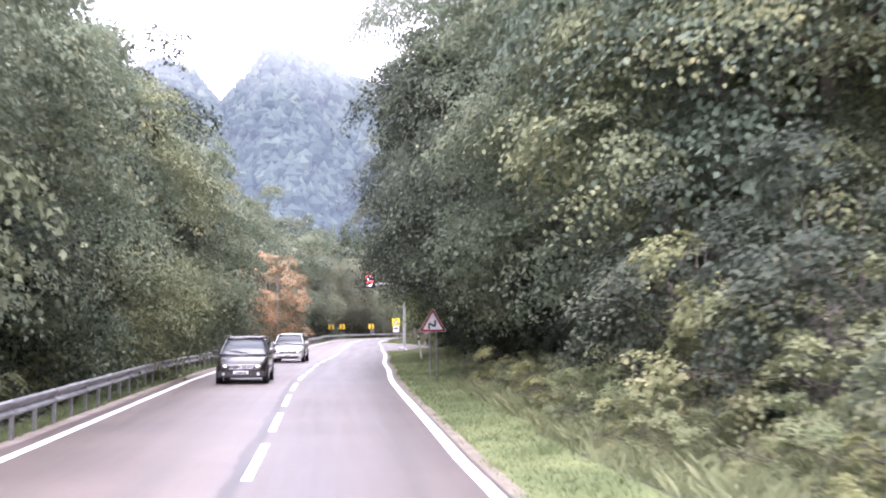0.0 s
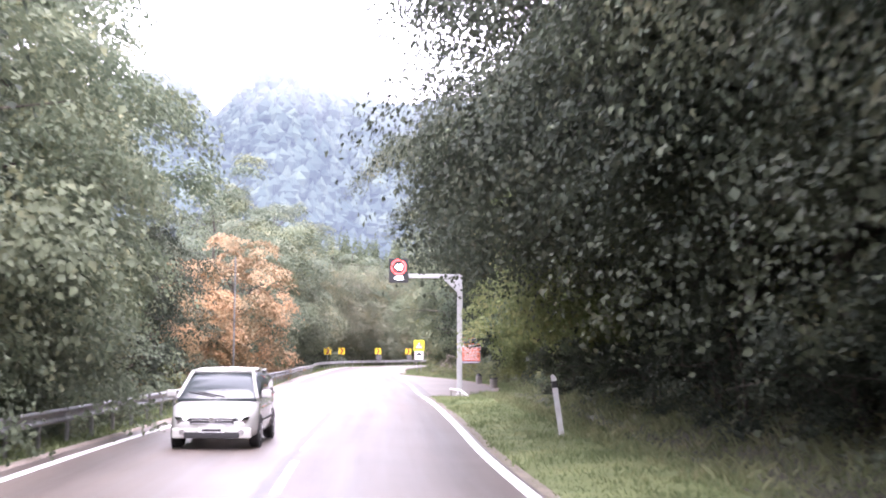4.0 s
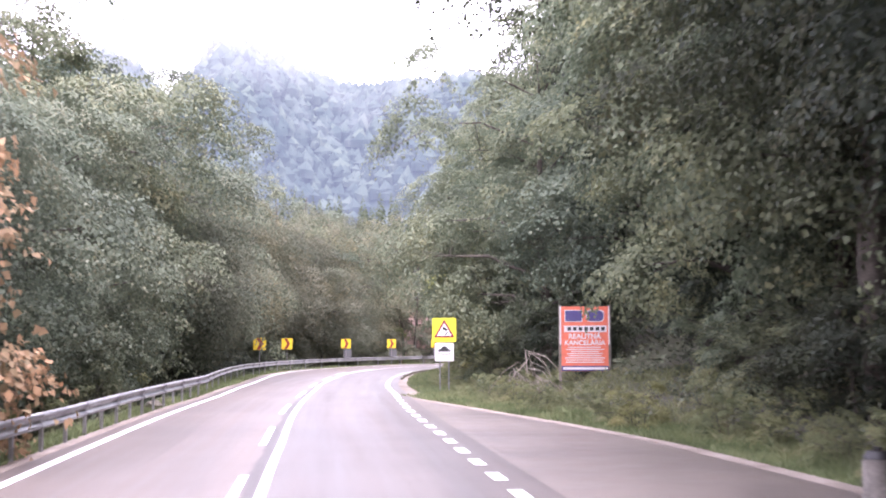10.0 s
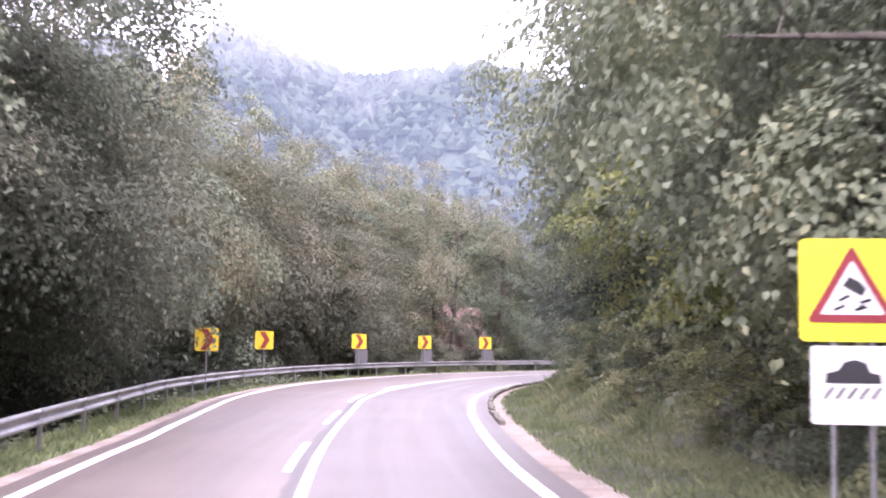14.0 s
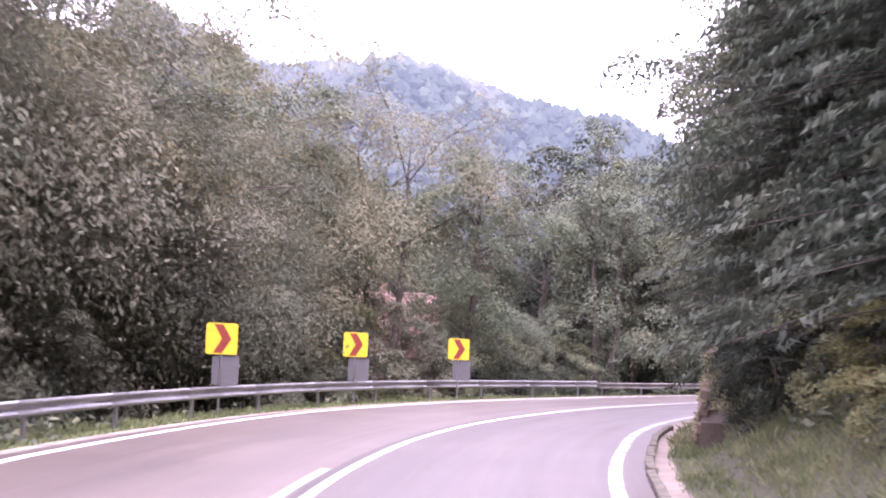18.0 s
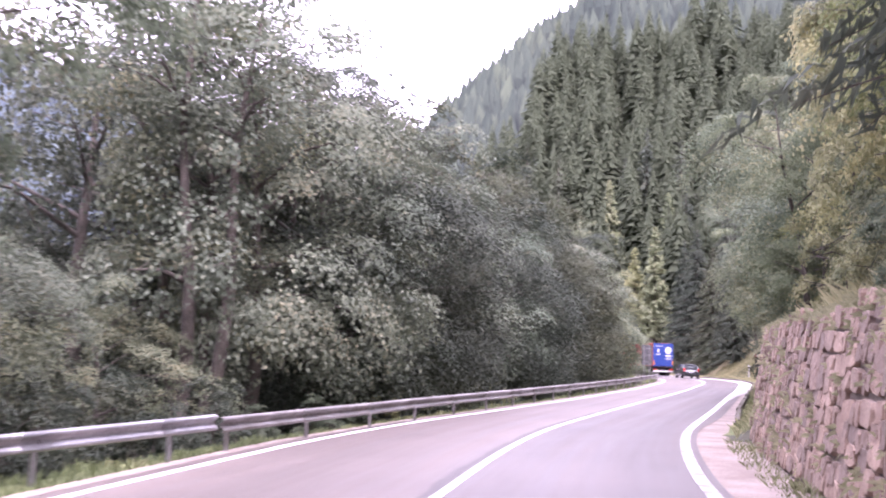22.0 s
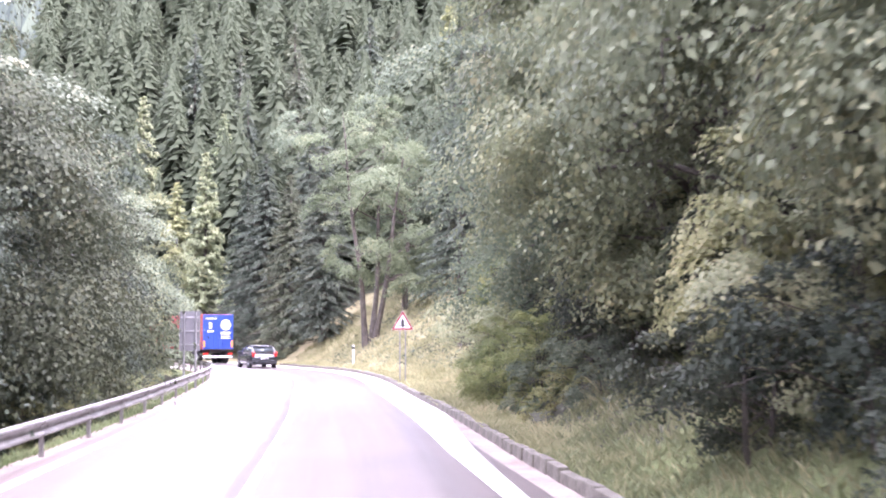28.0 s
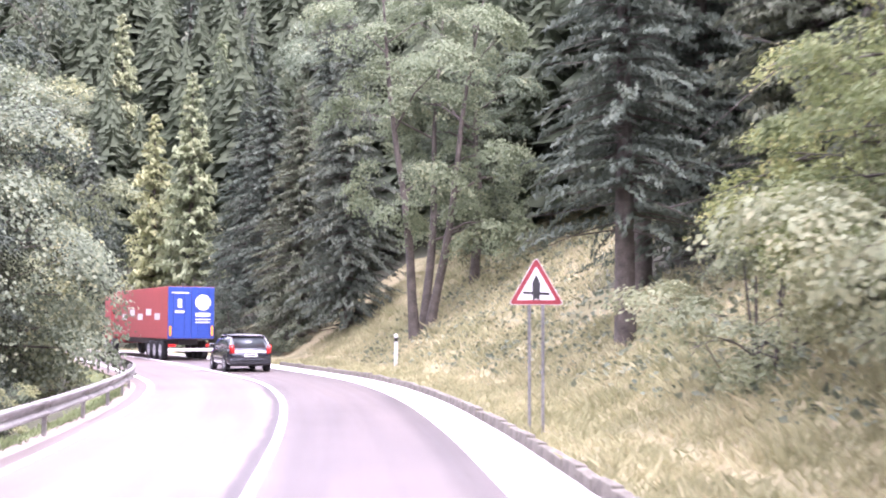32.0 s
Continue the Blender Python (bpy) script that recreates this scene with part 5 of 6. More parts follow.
# litter bins at the layby
M_BIN = rough_stuff("stained_concrete", [(0.35, (0.17, 0.155, 0.14)), (0.65, (0.28, 0.26, 0.235))], 2.5, 22, 0.9, 0, 0.5, 0.02)
for x, y, r, lid in ((9.1, 117.6, 0.2, 1), (8.92, 109.6, 0.21, 0)):
    s_bin = thing("litter_bin", "round concrete litter bin with black lid beside the layby" if lid else "round concrete litter bin with bent metal hoop", "litter bin", pose(x, y, 0.0))
    bm = bmesh.new()
    rod(bm, (0, 0, -0.1), (0, 0, 0.52), r, r * 0.98, 20)
    bmesh.ops.bevel(bm, geom=[e for e in bm.edges if abs(e.verts[0].co.z - e.verts[1].co.z) < 0.01], offset=0.025, segments=2, affect="EDGES")
    part("body", bm, M_BIN, s_bin, "stained concrete body")
    bm = bmesh.new()
    if lid:
        rod(bm, (0, 0, 0.52), (0, 0, 0.62), r * 0.92, r * 0.7, 20)
        rod(bm, (0, 0, 0.62), (0, 0, 0.67), 0.06, 0.06, 10)
    else:
        for a, b in (((-0.19, 0, 0.48), (-0.2, 0, 0.72)), ((-0.2, 0, 0.72), (0.14, 0.04, 0.76)), ((0.14, 0.04, 0.76), (0.19, 0, 0.48))):
            rod(bm, a, b, 0.016)
        rod(bm, (0, 0, 0.51), (0, 0, 0.56), r * 0.9, r * 0.86, 20)
    part("lid" if lid else "hoop", bm, M_BLACK, s_bin, "black plastic lid" if lid else "dark metal hoop")

# ---------------- kerbs ----------------
kerb_r = thing("kerb", "mossy concrete kerb on the uphill side, darkened for its shaded front", "kerb", kind="structure")
bm = bmesh.new()
box(bm, (0.16, 0.985, 0.5), (0, 0, -0.08), 0.02)
kerb_mesh = bpy.data.meshes.new("kerb_stone")
bm.to_mesh(kerb_mesh)
bm.free()
kerb_mesh.materials.append(M_KERB)
rk = random.Random(5)
for s in list(np.arange(171, 214, 1.0)) + list(np.arange(254, 352, 1.0)):
    o = right_line(s) + (0.62 if s < 220 else float(np.interp(s, (254, 264, 352), (1.25, 1.0, 1.05))))
    p = at(s, o, (-0.06 if s < 220 else 0.02) + rk.uniform(-0.03, 0.02))
    part("kerb_stone", kerb_mesh, None, kerb_r, m=pose(p.x, p.y, p.z, rk.uniform(-2, 2), rk.uniform(-5, 5), heading(s) + rk.uniform(-1.5, 1.5)))

# ---------------- house across the river ----------------
M_SALMON = rough_stuff("salmon_render", [(0.35, (0.5, 0.36, 0.33)), (0.65, (0.6, 0.46, 0.42))], 0.6, 12, 0.9)
M_TILE = rough_stuff("red_roof_tile", [(0.35, (0.38, 0.24, 0.21)), (0.65, (0.48, 0.32, 0.28))], 1.0, 10, 0.8)
M_GLASS_DARK = plain("window_glass", (0.03, 0.035, 0.04), 0.08)
house = thing("house", "salmon rendered house with red tiled roof behind the willows", "house", pose(13.6, 241.5, -4.6, 0, 0, -12))
bm = bmesh.new()
box(bm, (9.5, 8, 6.2), (0, 0, 3.1))
part("wall", bm, M_SALMON, house)
bm = bmesh.new()
v = [bm.verts.new(p) for p in ((-5.2, -4.5, 6.1), (5.2, -4.5, 6.1), (5.2, 4.5, 6.1), (-5.2, 4.5, 6.1), (-5.2, 0, 9.6), (5.2, 0, 9.6))]
for f in ((0, 1, 5, 4), (2, 3, 4, 5), (0, 4, 3), (1, 2, 5), (0, 3, 2, 1)):
    bm.faces.new([v[i] for i in f])
part("roof", bm, M_TILE, house, "red tiled roof")
bm = bmesh.new()
box(bm, (0.6, 0.6, 1.8), (2, 1, 9.4), 0.02)
part("chimney", bm, M_TILE, house)
for x in (-3.2, 0, 3.2):
    for z in (1.6, 4.4):
        w = part("window", box(bmesh.new(), (1.2, 0.12, 1.3), (x, -4.0, z), 0.02), M_WHITE, house, "white framed window")
        part("pane", box(bmesh.new(), (1.0, 0.02, 1.1), (x, -4.07, z)), M_GLASS_DARK, w)

# ---------------- vehicles ----------------
M_TYRE = plain("tyre_rubber", (0.025, 0.025, 0.026), 0.85)
M_RIM = plain("wheel_rim", (0.35, 0.35, 0.36), 0.35, 0.8)
M_GLASS = plain("car_glass", (0.05, 0.06, 0.065), 0.05, 0.0, 0.05)
M_LAMP_R = plain("red_lamp_glass", (0.5, 0.02, 0.015), 0.2)
M_LAMP_O = plain("orange_lamp_glass", (0.75, 0.25, 0.03), 0.25)
M_PLATE = plain("white_number_plate", (0.75, 0.75, 0.75), 0.5)
M_CHROME = plain("chrome", (0.6, 0.6, 0.62), 0.15, 1.0, 0.05)


def paint(name, colour, rough=0.22):
    m, n, l, b = material(name, rough, 0.25)
    l.new(ramp(n, l, noise_of(n, l, 3, 4), [(0.3, tuple(c * 0.9 for c in colour)), (0.7, colour)]), b.inputs["Base Color"])
    b.inputs["Coat Weight"].default_value = 0.8
    b.inputs["Coat Roughness"].default_value = 0.05
    return m


def loft(bm, rings):
    """Skins closed rings of equal count and caps both ends."""
    vs = [[bm.verts.new(p) for p in r] for r in rings]
    n = len(vs[0])
    for a, b in zip(vs, vs[1:]):
        for k in range(n):
            bm.faces.new((a[k], a[(k + 1) % n], b[(k + 1) % n], b[k]))
    bm.faces.new(vs[0][::-1])
    bm.faces.new(vs[-1])
    bmesh.ops.recalc_face_normals(bm, faces=bm.faces[:])
    for f in bm.faces:
        f.smooth = True
    return bm


def ringof(y, z0, z1, w, tuck=0.06, top=None):
    """A body section at y between two heights; top is the half width at its upper edge."""
    t = w if top is None else top
    h = z1 - z0
    half = [(0, z0), (w * 0.8, z0), (w - tuck * 0.3, z0 + h * 0.12), (w, z0 + h * 0.4), (w - tuck * 0.25, z0 + h * 0.7), (t - tuck * 0.6, z1 - h * 0.06), (t * 0.8, z1), (0, z1 + 0.015)]
    return [(x, y, z) for x, z in half] + [(-x, y, z) for x, z in half[-2:0:-1]]


def wheel(car, x, y, r, width=0.2):
    w = part("wheel", hub_mesh(), None, car, m=pose(x, y, r, 0, 0, 0))
    bm = bmesh.new()
    rod(bm, (-width / 2, 0, 0), (width / 2, 0, 0), r, n=28)
    bmesh.ops.bevel(bm, geom=[e for e in bm.edges if abs(e.verts[0].co.x - e.verts[1].co.x) < 0.001], offset=0.035, segments=3, affect="EDGES")
    part("tyre", bm, M_TYRE, w)
    sg = 1 if x > 0 else -1
    bm = bmesh.new()
    rod(bm, (sg * width * 0.3, 0, 0), (sg * (width / 2 + 0.004), 0, 0), r * 0.64, n=22)
    for k in range(5):
        a = math.tau * k / 5
        rod(bm, (sg * (width / 2 + 0.008), 0, 0), (sg * (width / 2 + 0.006), r * 0.58 * math.cos(a), r * 0.58 * math.sin(a)), 0.035, n=6)
    part("rim", bm, M_RIM, w, "alloy rim")


def hub_mesh():
    bm = bmesh.new()
    rod(bm, (-0.06, 0, 0), (0.06, 0, 0), 0.06, n=10)
    me = bpy.data.meshes.new("hub")
    bm.to_mesh(me)
    bm.free()
    me.materials.append(M_RIM)
    return me


def car(label, m, colour, L=4.3, W=1.8, H=1.48, hood=1.05, shape="hatch", trim=None):
    """A car that drives towards +y; its origin is on the road below its middle."""
    ob = thing("car", label, "car", m)
    w, f, r = W / 2, L / 2, -L / 2
    belt = H * 0.62
    nose = H * 0.5
    bm = bmesh.new()
    loft(bm, [ringof(r, 0.38, belt * 0.82, w * 0.86), ringof(r + 0.1, 0.26, belt * 0.98, w * 0.95), ringof(r + 0.5, 0.22, belt, w), ringof(-0.2, 0.2, belt, w),
              ringof(f - hood - 0.15, 0.2, belt, w), ringof(f - hood * 0.55, 0.2, nose * 1.12, w * 0.99), ringof(f - 0.28, 0.22, nose * 0.98, w * 0.95), ringof(f - 0.06, 0.26, nose * 0.84, w * 0.84), ringof(f, 0.34, nose * 0.68, w * 0.74)])
    part("body", bm, colour, ob)
    tail = r + (0.12 if shape != "hatch" else 0.2)
    slope = 0.28 if shape != "hatch" else 0.42
    y0, y1, y2, y3 = tail, tail + slope, f - hood - 0.75, f - hood + 0.12
    tw = w * 0.74
    cabin = bmesh.new()
    loft(cabin, [ringof(y0, belt - 0.06, belt + 0.02, w * 0.9, top=w * 0.88), ringof(y1, belt - 0.06, H - 0.06, w * 0.93, top=tw), ringof((y1 + y2) / 2, belt - 0.06, H - 0.02, w * 0.95, top=tw), ringof(y2, belt - 0.06, H - 0.05, w * 0.95, top=tw), ringof(y3, belt - 0.06, belt + 0.02, w * 0.92, top=w * 0.9)])
    part("cabin_glass", cabin, M_GLASS, ob, "dark reflecting glass")
    bm = bmesh.new()
    loft(bm, [ringof(y1 - 0.12, H - 0.085, H - 0.015, tw * 0.99, 0.02), ringof((y1 + y2) / 2, H - 0.07, H + 0.015, tw * 1.02, 0.02), ringof(y2 + 0.08, H - 0.1, H - 0.02, tw * 0.99, 0.02)])
    part("roof", bm, colour, ob)
    for sx in (-1, 1):
        for ya, yb, za, zb in ((y3 - 0.02, y2 + 0.05, belt, H - 0.05), (y0 + 0.03, y1, belt, H - 0.05), ((y1 + y2) / 2, (y1 + y2) / 2 + 0.06, belt, H - 0.03)):
            bm = bmesh.new()
            rod(bm, (sx * w * 0.925, ya, za), (sx * tw * 0.96, yb, zb), 0.045, 0.04, 6)
            part("pillar", bm, colour, ob)
        bm = bmesh.new()
        box(bm, (0.22, 0.12, 0.15), (sx * (w + 0.1), y3 - 0.35, belt + 0.1), 0.03)
        part("mirror", bm, colour, ob)
        hl = bmesh.new()
        loft(hl, [[(sx * w * x, f - dy, nose * z) for x, z in ((0.42, 0.62), (0.74, 0.64), (0.84, 0.82), (0.5, 0.8))] for dy in (0.36, 0.01)])
        part("headlight", hl, M_CHROME, ob, "clear headlight glass")
        tl = bmesh.new()
        loft(tl, [[(sx * w * x, r - 0.012 + dy, belt * z) for x, z in ((0.7, 0.8), (0.9, 0.8), (0.92, 1.18 if shape == "hatch" else 1.1), (0.78, 1.18 if shape == "hatch" else 1.1))] for dy in (0.0, 0.2)])
        part("tail_light", tl, M_LAMP_R, ob, "red tail light")
        for y in (r + L * 0.19, f - L * 0.19):
            wheel(ob, sx * (w - 0.11), y, 0.315)
            arch = bmesh.new()
            rod(arch, (sx * (w - 0.02), y, 0.32), (sx * (w + 0.004), y, 0.32), 0.37, n=26)
            part("wheel_arch", arch, M_TYRE, ob)
    bm = bmesh.new()
    box(bm, (W * 0.9, 0.16, 0.22), (0, f - 0.07, 0.34), 0.05)
    part("front_bumper", bm, trim or colour, ob)
    bm = bmesh.new()
    box(bm, (W * 0.92, 0.16, 0.26), (0, r + 0.05, 0.42), 0.06)
    part("rear_bumper", bm, trim or colour, ob)
    bm = bmesh.new()
    box(bm, (W * 0.5, 0.05, 0.13), (0, f - 0.01, nose * 0.72), 0.02)
    g = part("grille", bm, M_BLACK, ob)
    for z in (0.66, 0.74):
        part("slat", box(bmesh.new(), (W * 0.46, 0.02, 0.018), (0, f + 0.02, nose * z), 0.004), M_CHROME, g)
    for y, z in ((f + 0.018, 0.4), (r - 0.035, belt * 0.72)):
        p = part("number_plate", box(bmesh.new(), (0.52, 0.012, 0.115), (0, y, z), 0.004), M_PLATE, ob, "white number plate")
        part("text_bar", box(bmesh.new(), (0.4, 0.004, 0.05), (0, y + (0.009 if y > 0 else -0.009), z)), M_BLACK, p)
    bm = bmesh.new()
    box(bm, (W * 0.62, 0.05, 0.12), (0, f + 0.012, 0.3), 0.02)
    part("lower_intake", bm, M_BLACK, ob, "black lower air intake")
    bm = bmesh.new()
    rod(bm, (0, f + 0.01, nose * 0.74), (0, f + 0.03, nose * 0.74), 0.06, n=16)
    part("badge", bm, M_CHROME, ob, "chrome round badge")
    for sx in (-1, 1):
        bm = bmesh.new()
        rod(bm, (sx * w * 0.66, f - 0.02, 0.36), (sx * w * 0.66, f + 0.02, 0.36), 0.06, n=14)
        part("fog_light", bm, M_CHROME, ob, "round fog light")
        bm = bmesh.new()
        rod(bm, (sx * 0.1 - 0.05, y3 + 0.02, belt + 0.05), (sx * 0.1 + 0.5, y3 - 0.16, belt + 0.14), 0.012, n=5)
        part("wiper", bm, M_BLACK, ob)
        bm = bmesh.new()
        box(bm, (0.02, L * 0.5, 0.05), (sx * (w + 0.006), -0.1, belt * 0.55), 0.008)
        part("side_strip", bm, M_BLACK, ob)
        for y in (-0.15, 0.85 if shape == "hatch" else 0.75):
            bm = bmesh.new()
            box(bm, (0.03, 0.17, 0.03), (sx * (w + 0.008), y - 0.35, belt * 0.86), 0.01)
            part("door_handle", bm, trim or colour, ob)
        if trim:
            bm = bmesh.new()
            rod(bm, (sx * tw * 0.92, y1, H + 0.03), (sx * tw * 0.92, y2 + 0.1, H + 0.03), 0.022, n=8)
            part("roof_rail", bm, M_CHROME, ob, "grey roof rail")
    bm = bmesh.new()
    loft(bm, [[(x, y0 + slope * k - 0.03, belt + 0.06 + (H - belt - 0.17) * k) for x in xs] + [(x, y0 + slope * k - 0.01, belt + 0.06 + (H - belt - 0.17) * k) for x in xs[::-1]] for k, xs in ((0.0, (-w * 0.72, w * 0.72)), (1.0, (-tw * 0.84, tw * 0.84)))])
    part("rear_window", bm, M_GLASS, ob, "sloping rear window")
    return ob


def on_road(s, o, back=False):
    p = at(s, o, 0.006)
    return pose(p.x, p.y, p.z, 0, 0, heading(s) + (180 if back else 0))


P_DARK = paint("paint_dark_graphite", (0.022, 0.024, 0.03))
P_BROWN = paint("paint_dark_bronze", (0.034, 0.029, 0.026))
P_SILVER = paint("paint_pale_silver", (0.5, 0.5, 0.48))
car("dark graphite hatchback driving towards the bend", on_road(346.5, 0.2), P_DARK, 4.35, 1.84, 1.5)
car("dark bronze off-road car in the oncoming lane", on_road(45, -3.0, True), P_BROWN, 4.5, 1.85, 1.66, 1.15, "tall", M_TYRE)
car("pale silver people carrier in the oncoming lane", on_road(70, -2.9, True), P_SILVER, 4.3, 1.8, 1.62, 0.8, "tall")

lorry = thing("lorry", "articulated lorry with red side curtains and blue rear doors", "lorry", on_road(366.6, 0.3))
M_CURTAIN = plain("red_curtain", (0.33, 0.06, 0.055), 0.6)
M_BLUE = plain("blue_door", (0.018, 0.05, 0.24), 0.45)
trailer = part("trailer_body", box(bmesh.new(), (2.5, 13.4, 2.75), (0, 0, 2.5), 0.04), M_CURTAIN, lorry, "red tarpaulin box")
for sx in (-1, 1):
    d = part("rear_door", box(bmesh.new(), (1.23, 0.06, 2.72), (sx * 0.62, -6.73, 2.5), 0.02), M_BLUE, lorry, "blue rear door")
    for x in (0.35, 0.95):
        part("lock_rod", box(bmesh.new(), (0.03, 0.04, 2.5), (sx * x, -6.78, 2.5)), M_BLUE, d)
    part("marker", box(bmesh.new(), (0.12, 0.02, 0.5), (sx * 1.12, -6.79, 1.55)), M_LAMP_O, d, "orange marker strip")
    part("lamp", box(bmesh.new(), (0.4, 0.06, 0.14), (sx * 1.0, -6.76, 0.78), 0.02), M_LAMP_R, lorry, "red rear lamp")
    for k in range(5):
        y0 = -4.5 + k * 2.0
        part("print_bar", box(bmesh.new(), (0.008, 1.2, 0.35), (sx * 1.256, y0, 2.3 + 0.25 * (k % 2))), M_WHITE, trailer, "faded white print")
bm = bmesh.new()
rod(bm, (0.62, -6.775, 3.05), (0.62, -6.765, 3.05), 0.42, n=32)
part("round_emblem", bm, M_WHITE, lorry, "white round emblem")
for x, z, w, h in ((-0.6, 3.55, 0.9, 0.08), (-0.62, 2.55, 0.5, 0.12), (-0.62, 3.0, 0.22, 0.45), (0.62, 2.4, 0.8, 0.2), (0.62, 2.15, 0.8, 0.07), (0.62, 2.0, 0.8, 0.07)):
    part("print_bar", box(bmesh.new(), (w, 0.01, h), (x, -6.77, z)), M_WHITE, lorry, "white print")
part("under_run_bar", box(bmesh.new(), (2.4, 0.12, 0.16), (0, -6.7, 0.55), 0.02), M_WHITE, lorry, "white and red bumper bar")
part("chassis", box(bmesh.new(), (1.0, 12.8, 0.3), (0, 0.2, 0.95), 0.02), M_BLACK, lorry)
part("cab", box(bmesh.new(), (2.45, 2.1, 2.9), (0, 8.6, 2.15), 0.15), M_CURTAIN, lorry, "red cab")
for sx in (-1, 1):
    for y in (-5.2, -3.9, -2.6, 7.0, 9.0):
        wheel(lorry, sx * 1.08, y, 0.5, 0.32)

# ---------------- stone retaining wall ----------------
M_STONE = rough_stuff("rubble_stone", [(0.3, (0.165, 0.122, 0.096)), (0.5, (0.235, 0.18, 0.142)), (0.7, (0.31, 0.247, 0.2))], 1.5, 16, 0.9, 0, 0.7, 0.03)
n_, l_ = M_STONE.node_tree.nodes, M_STONE.node_tree.links
inf = n_.new("ShaderNodeObjectInfo")
geo_ = n_.new("ShaderNodeNewGeometry")
add_ = n_.new("ShaderNodeMath")
l_.new(inf.outputs["Random"], add_.inputs[0])
l_.new(geo_.outputs["Random Per Island"], add_.inputs[1])
fr_ = n_.new("ShaderNodeMath")
fr_.operation = "FRACT"
l_.new(add_.outputs[0], fr_.inputs[0])
tone = ramp(n_, l_, fr_.outputs[0], [(0.0, (0.7, 0.7, 0.7)), (0.5, (1.0, 0.96, 0.92)), (1.0, (1.25, 1.18, 1.1))])
b_ = n_["Principled BSDF"]
old_ = b_.inputs["Base Color"].links[0].from_socket
l_.new(mix(n_, l_, 1.0, old_, tone, "MULTIPLY"), b_.inputs["Base Color"])
M_MORTAR = rough_stuff("dark_mortar", [(0.35, (0.09, 0.072, 0.058)), (0.65, (0.16, 0.132, 0.108))], 1.2, 12, 0.95)

wall = thing("wall_retaining", "rough rubble stone retaining wall with grassy top", "wall", kind="structure")
vs, fs = [], []
for k, s in enumerate(np.linspace(206, 246.9, 58)):
    t, f = WALL_TOP(s), wall_foot(s)
    vs += [at(s, f - 0.05, -0.3), at(s, f - 0.05 + 0.13 * t, t - 0.12), at(s, f + 0.8 + 0.13 * t, t - 0.12), at(s, f + 0.9, -0.3)]
    if k:
        i = 4 * k
        fs += [(i - 4 + j, i + j, i + (j + 1) % 4, i - 4 + (j + 1) % 4) for j in range(4)]
fs += [(0, 1, 2, 3), (len(vs) - 1, len(vs) - 2, len(vs) - 3, len(vs) - 4)]
part("core", mesh_of("core", vs, fs, M_MORTAR), None, wall, "dark mortar joints")
rs = np.random.default_rng(31)


def stone_shape(seed):
    """A rough hewn block, one unit in size, its face to -x."""
    g = np.random.default_rng(seed)
    edge = [(0.5, -0.3), (0.5, 0.3), (0.32, 0.5), (-0.32, 0.5), (-0.5, 0.3), (-0.5, -0.3), (-0.32, -0.5), (0.32, -0.5)]
    edge = [(y * g.uniform(0.93, 1.05), z * g.uniform(0.92, 1.06)) for y, z in edge]
    vs = [(x + g.uniform(-0.1, 0.1) * (x < 0.4), k * y, k * z) for x, k in ((-0.5, 0.93), (-0.4, 0.995), (0.5, 1.0)) for y, z in edge]
    vs.append((-0.52 + g.uniform(-0.08, 0.06), g.uniform(-0.15, 0.15), g.uniform(-0.15, 0.15)))
    fs = [((a + 1) % 8, a, 24) for a in range(8)] + [tuple(range(16, 24))]
    for r in (0, 8):
        fs += [(r + a, r + (a + 1) % 8, r + 8 + (a + 1) % 8, r + 8 + a) for a in range(8)]
    return vs, fs


shapes = [stone_shape(s) for s in range(8)]
stones = [mesh_of("stone", *sh, M_STONE) for sh in shapes]
jv, jf, made = [], [], 0
z = 0.02
while z < 3.7:
    s = 206.1 + rs.uniform(0, 0.3)
    while s < 246.6:
        wid, hgt = rs.choice((0.28, 0.36, 0.44, 0.55, 0.7)) * rs.uniform(0.85, 1.15), rs.uniform(0.27, 0.37)
        zz = z + 0.2 * noise.noise(Vector((s * 0.7, z * 1.3, 8.0))) + rs.uniform(-0.05, 0.05)
        if zz + hgt * 0.7 < WALL_TOP(s + wid / 2) + 0.1:
            o = wall_foot(s) + 0.13 * zz
            p = at(s + wid / 2, o + rs.uniform(-0.01, 0.03), zz + hgt / 2)
            m = pose(p.x, p.y, p.z, rs.uniform(-6, 6), rs.uniform(-3, 3) + 7, heading(s) + rs.uniform(-2, 2)) @ Matrix.Diagonal((0.2, wid * 1.02, hgt * 1.05, 1))
            k = rs.integers(0, 8)
            if s > 238 and made < 310:
                part("stone", stones[k], None, wall, m=m)
                made += 1
            else:
                b0 = len(jv)
                jv += [m @ Vector(v) for v in shapes[k][0]]
                jf += [tuple(b0 + i for i in f) for f in shapes[k][1]]
        s += wid
    z += 0.315
st = part("stonework", mesh_of("stonework", jv, jf, M_STONE), None, wall, "rubble stones")
tagged(st, kind="stuff")

# ---------------- grass and weeds ----------------


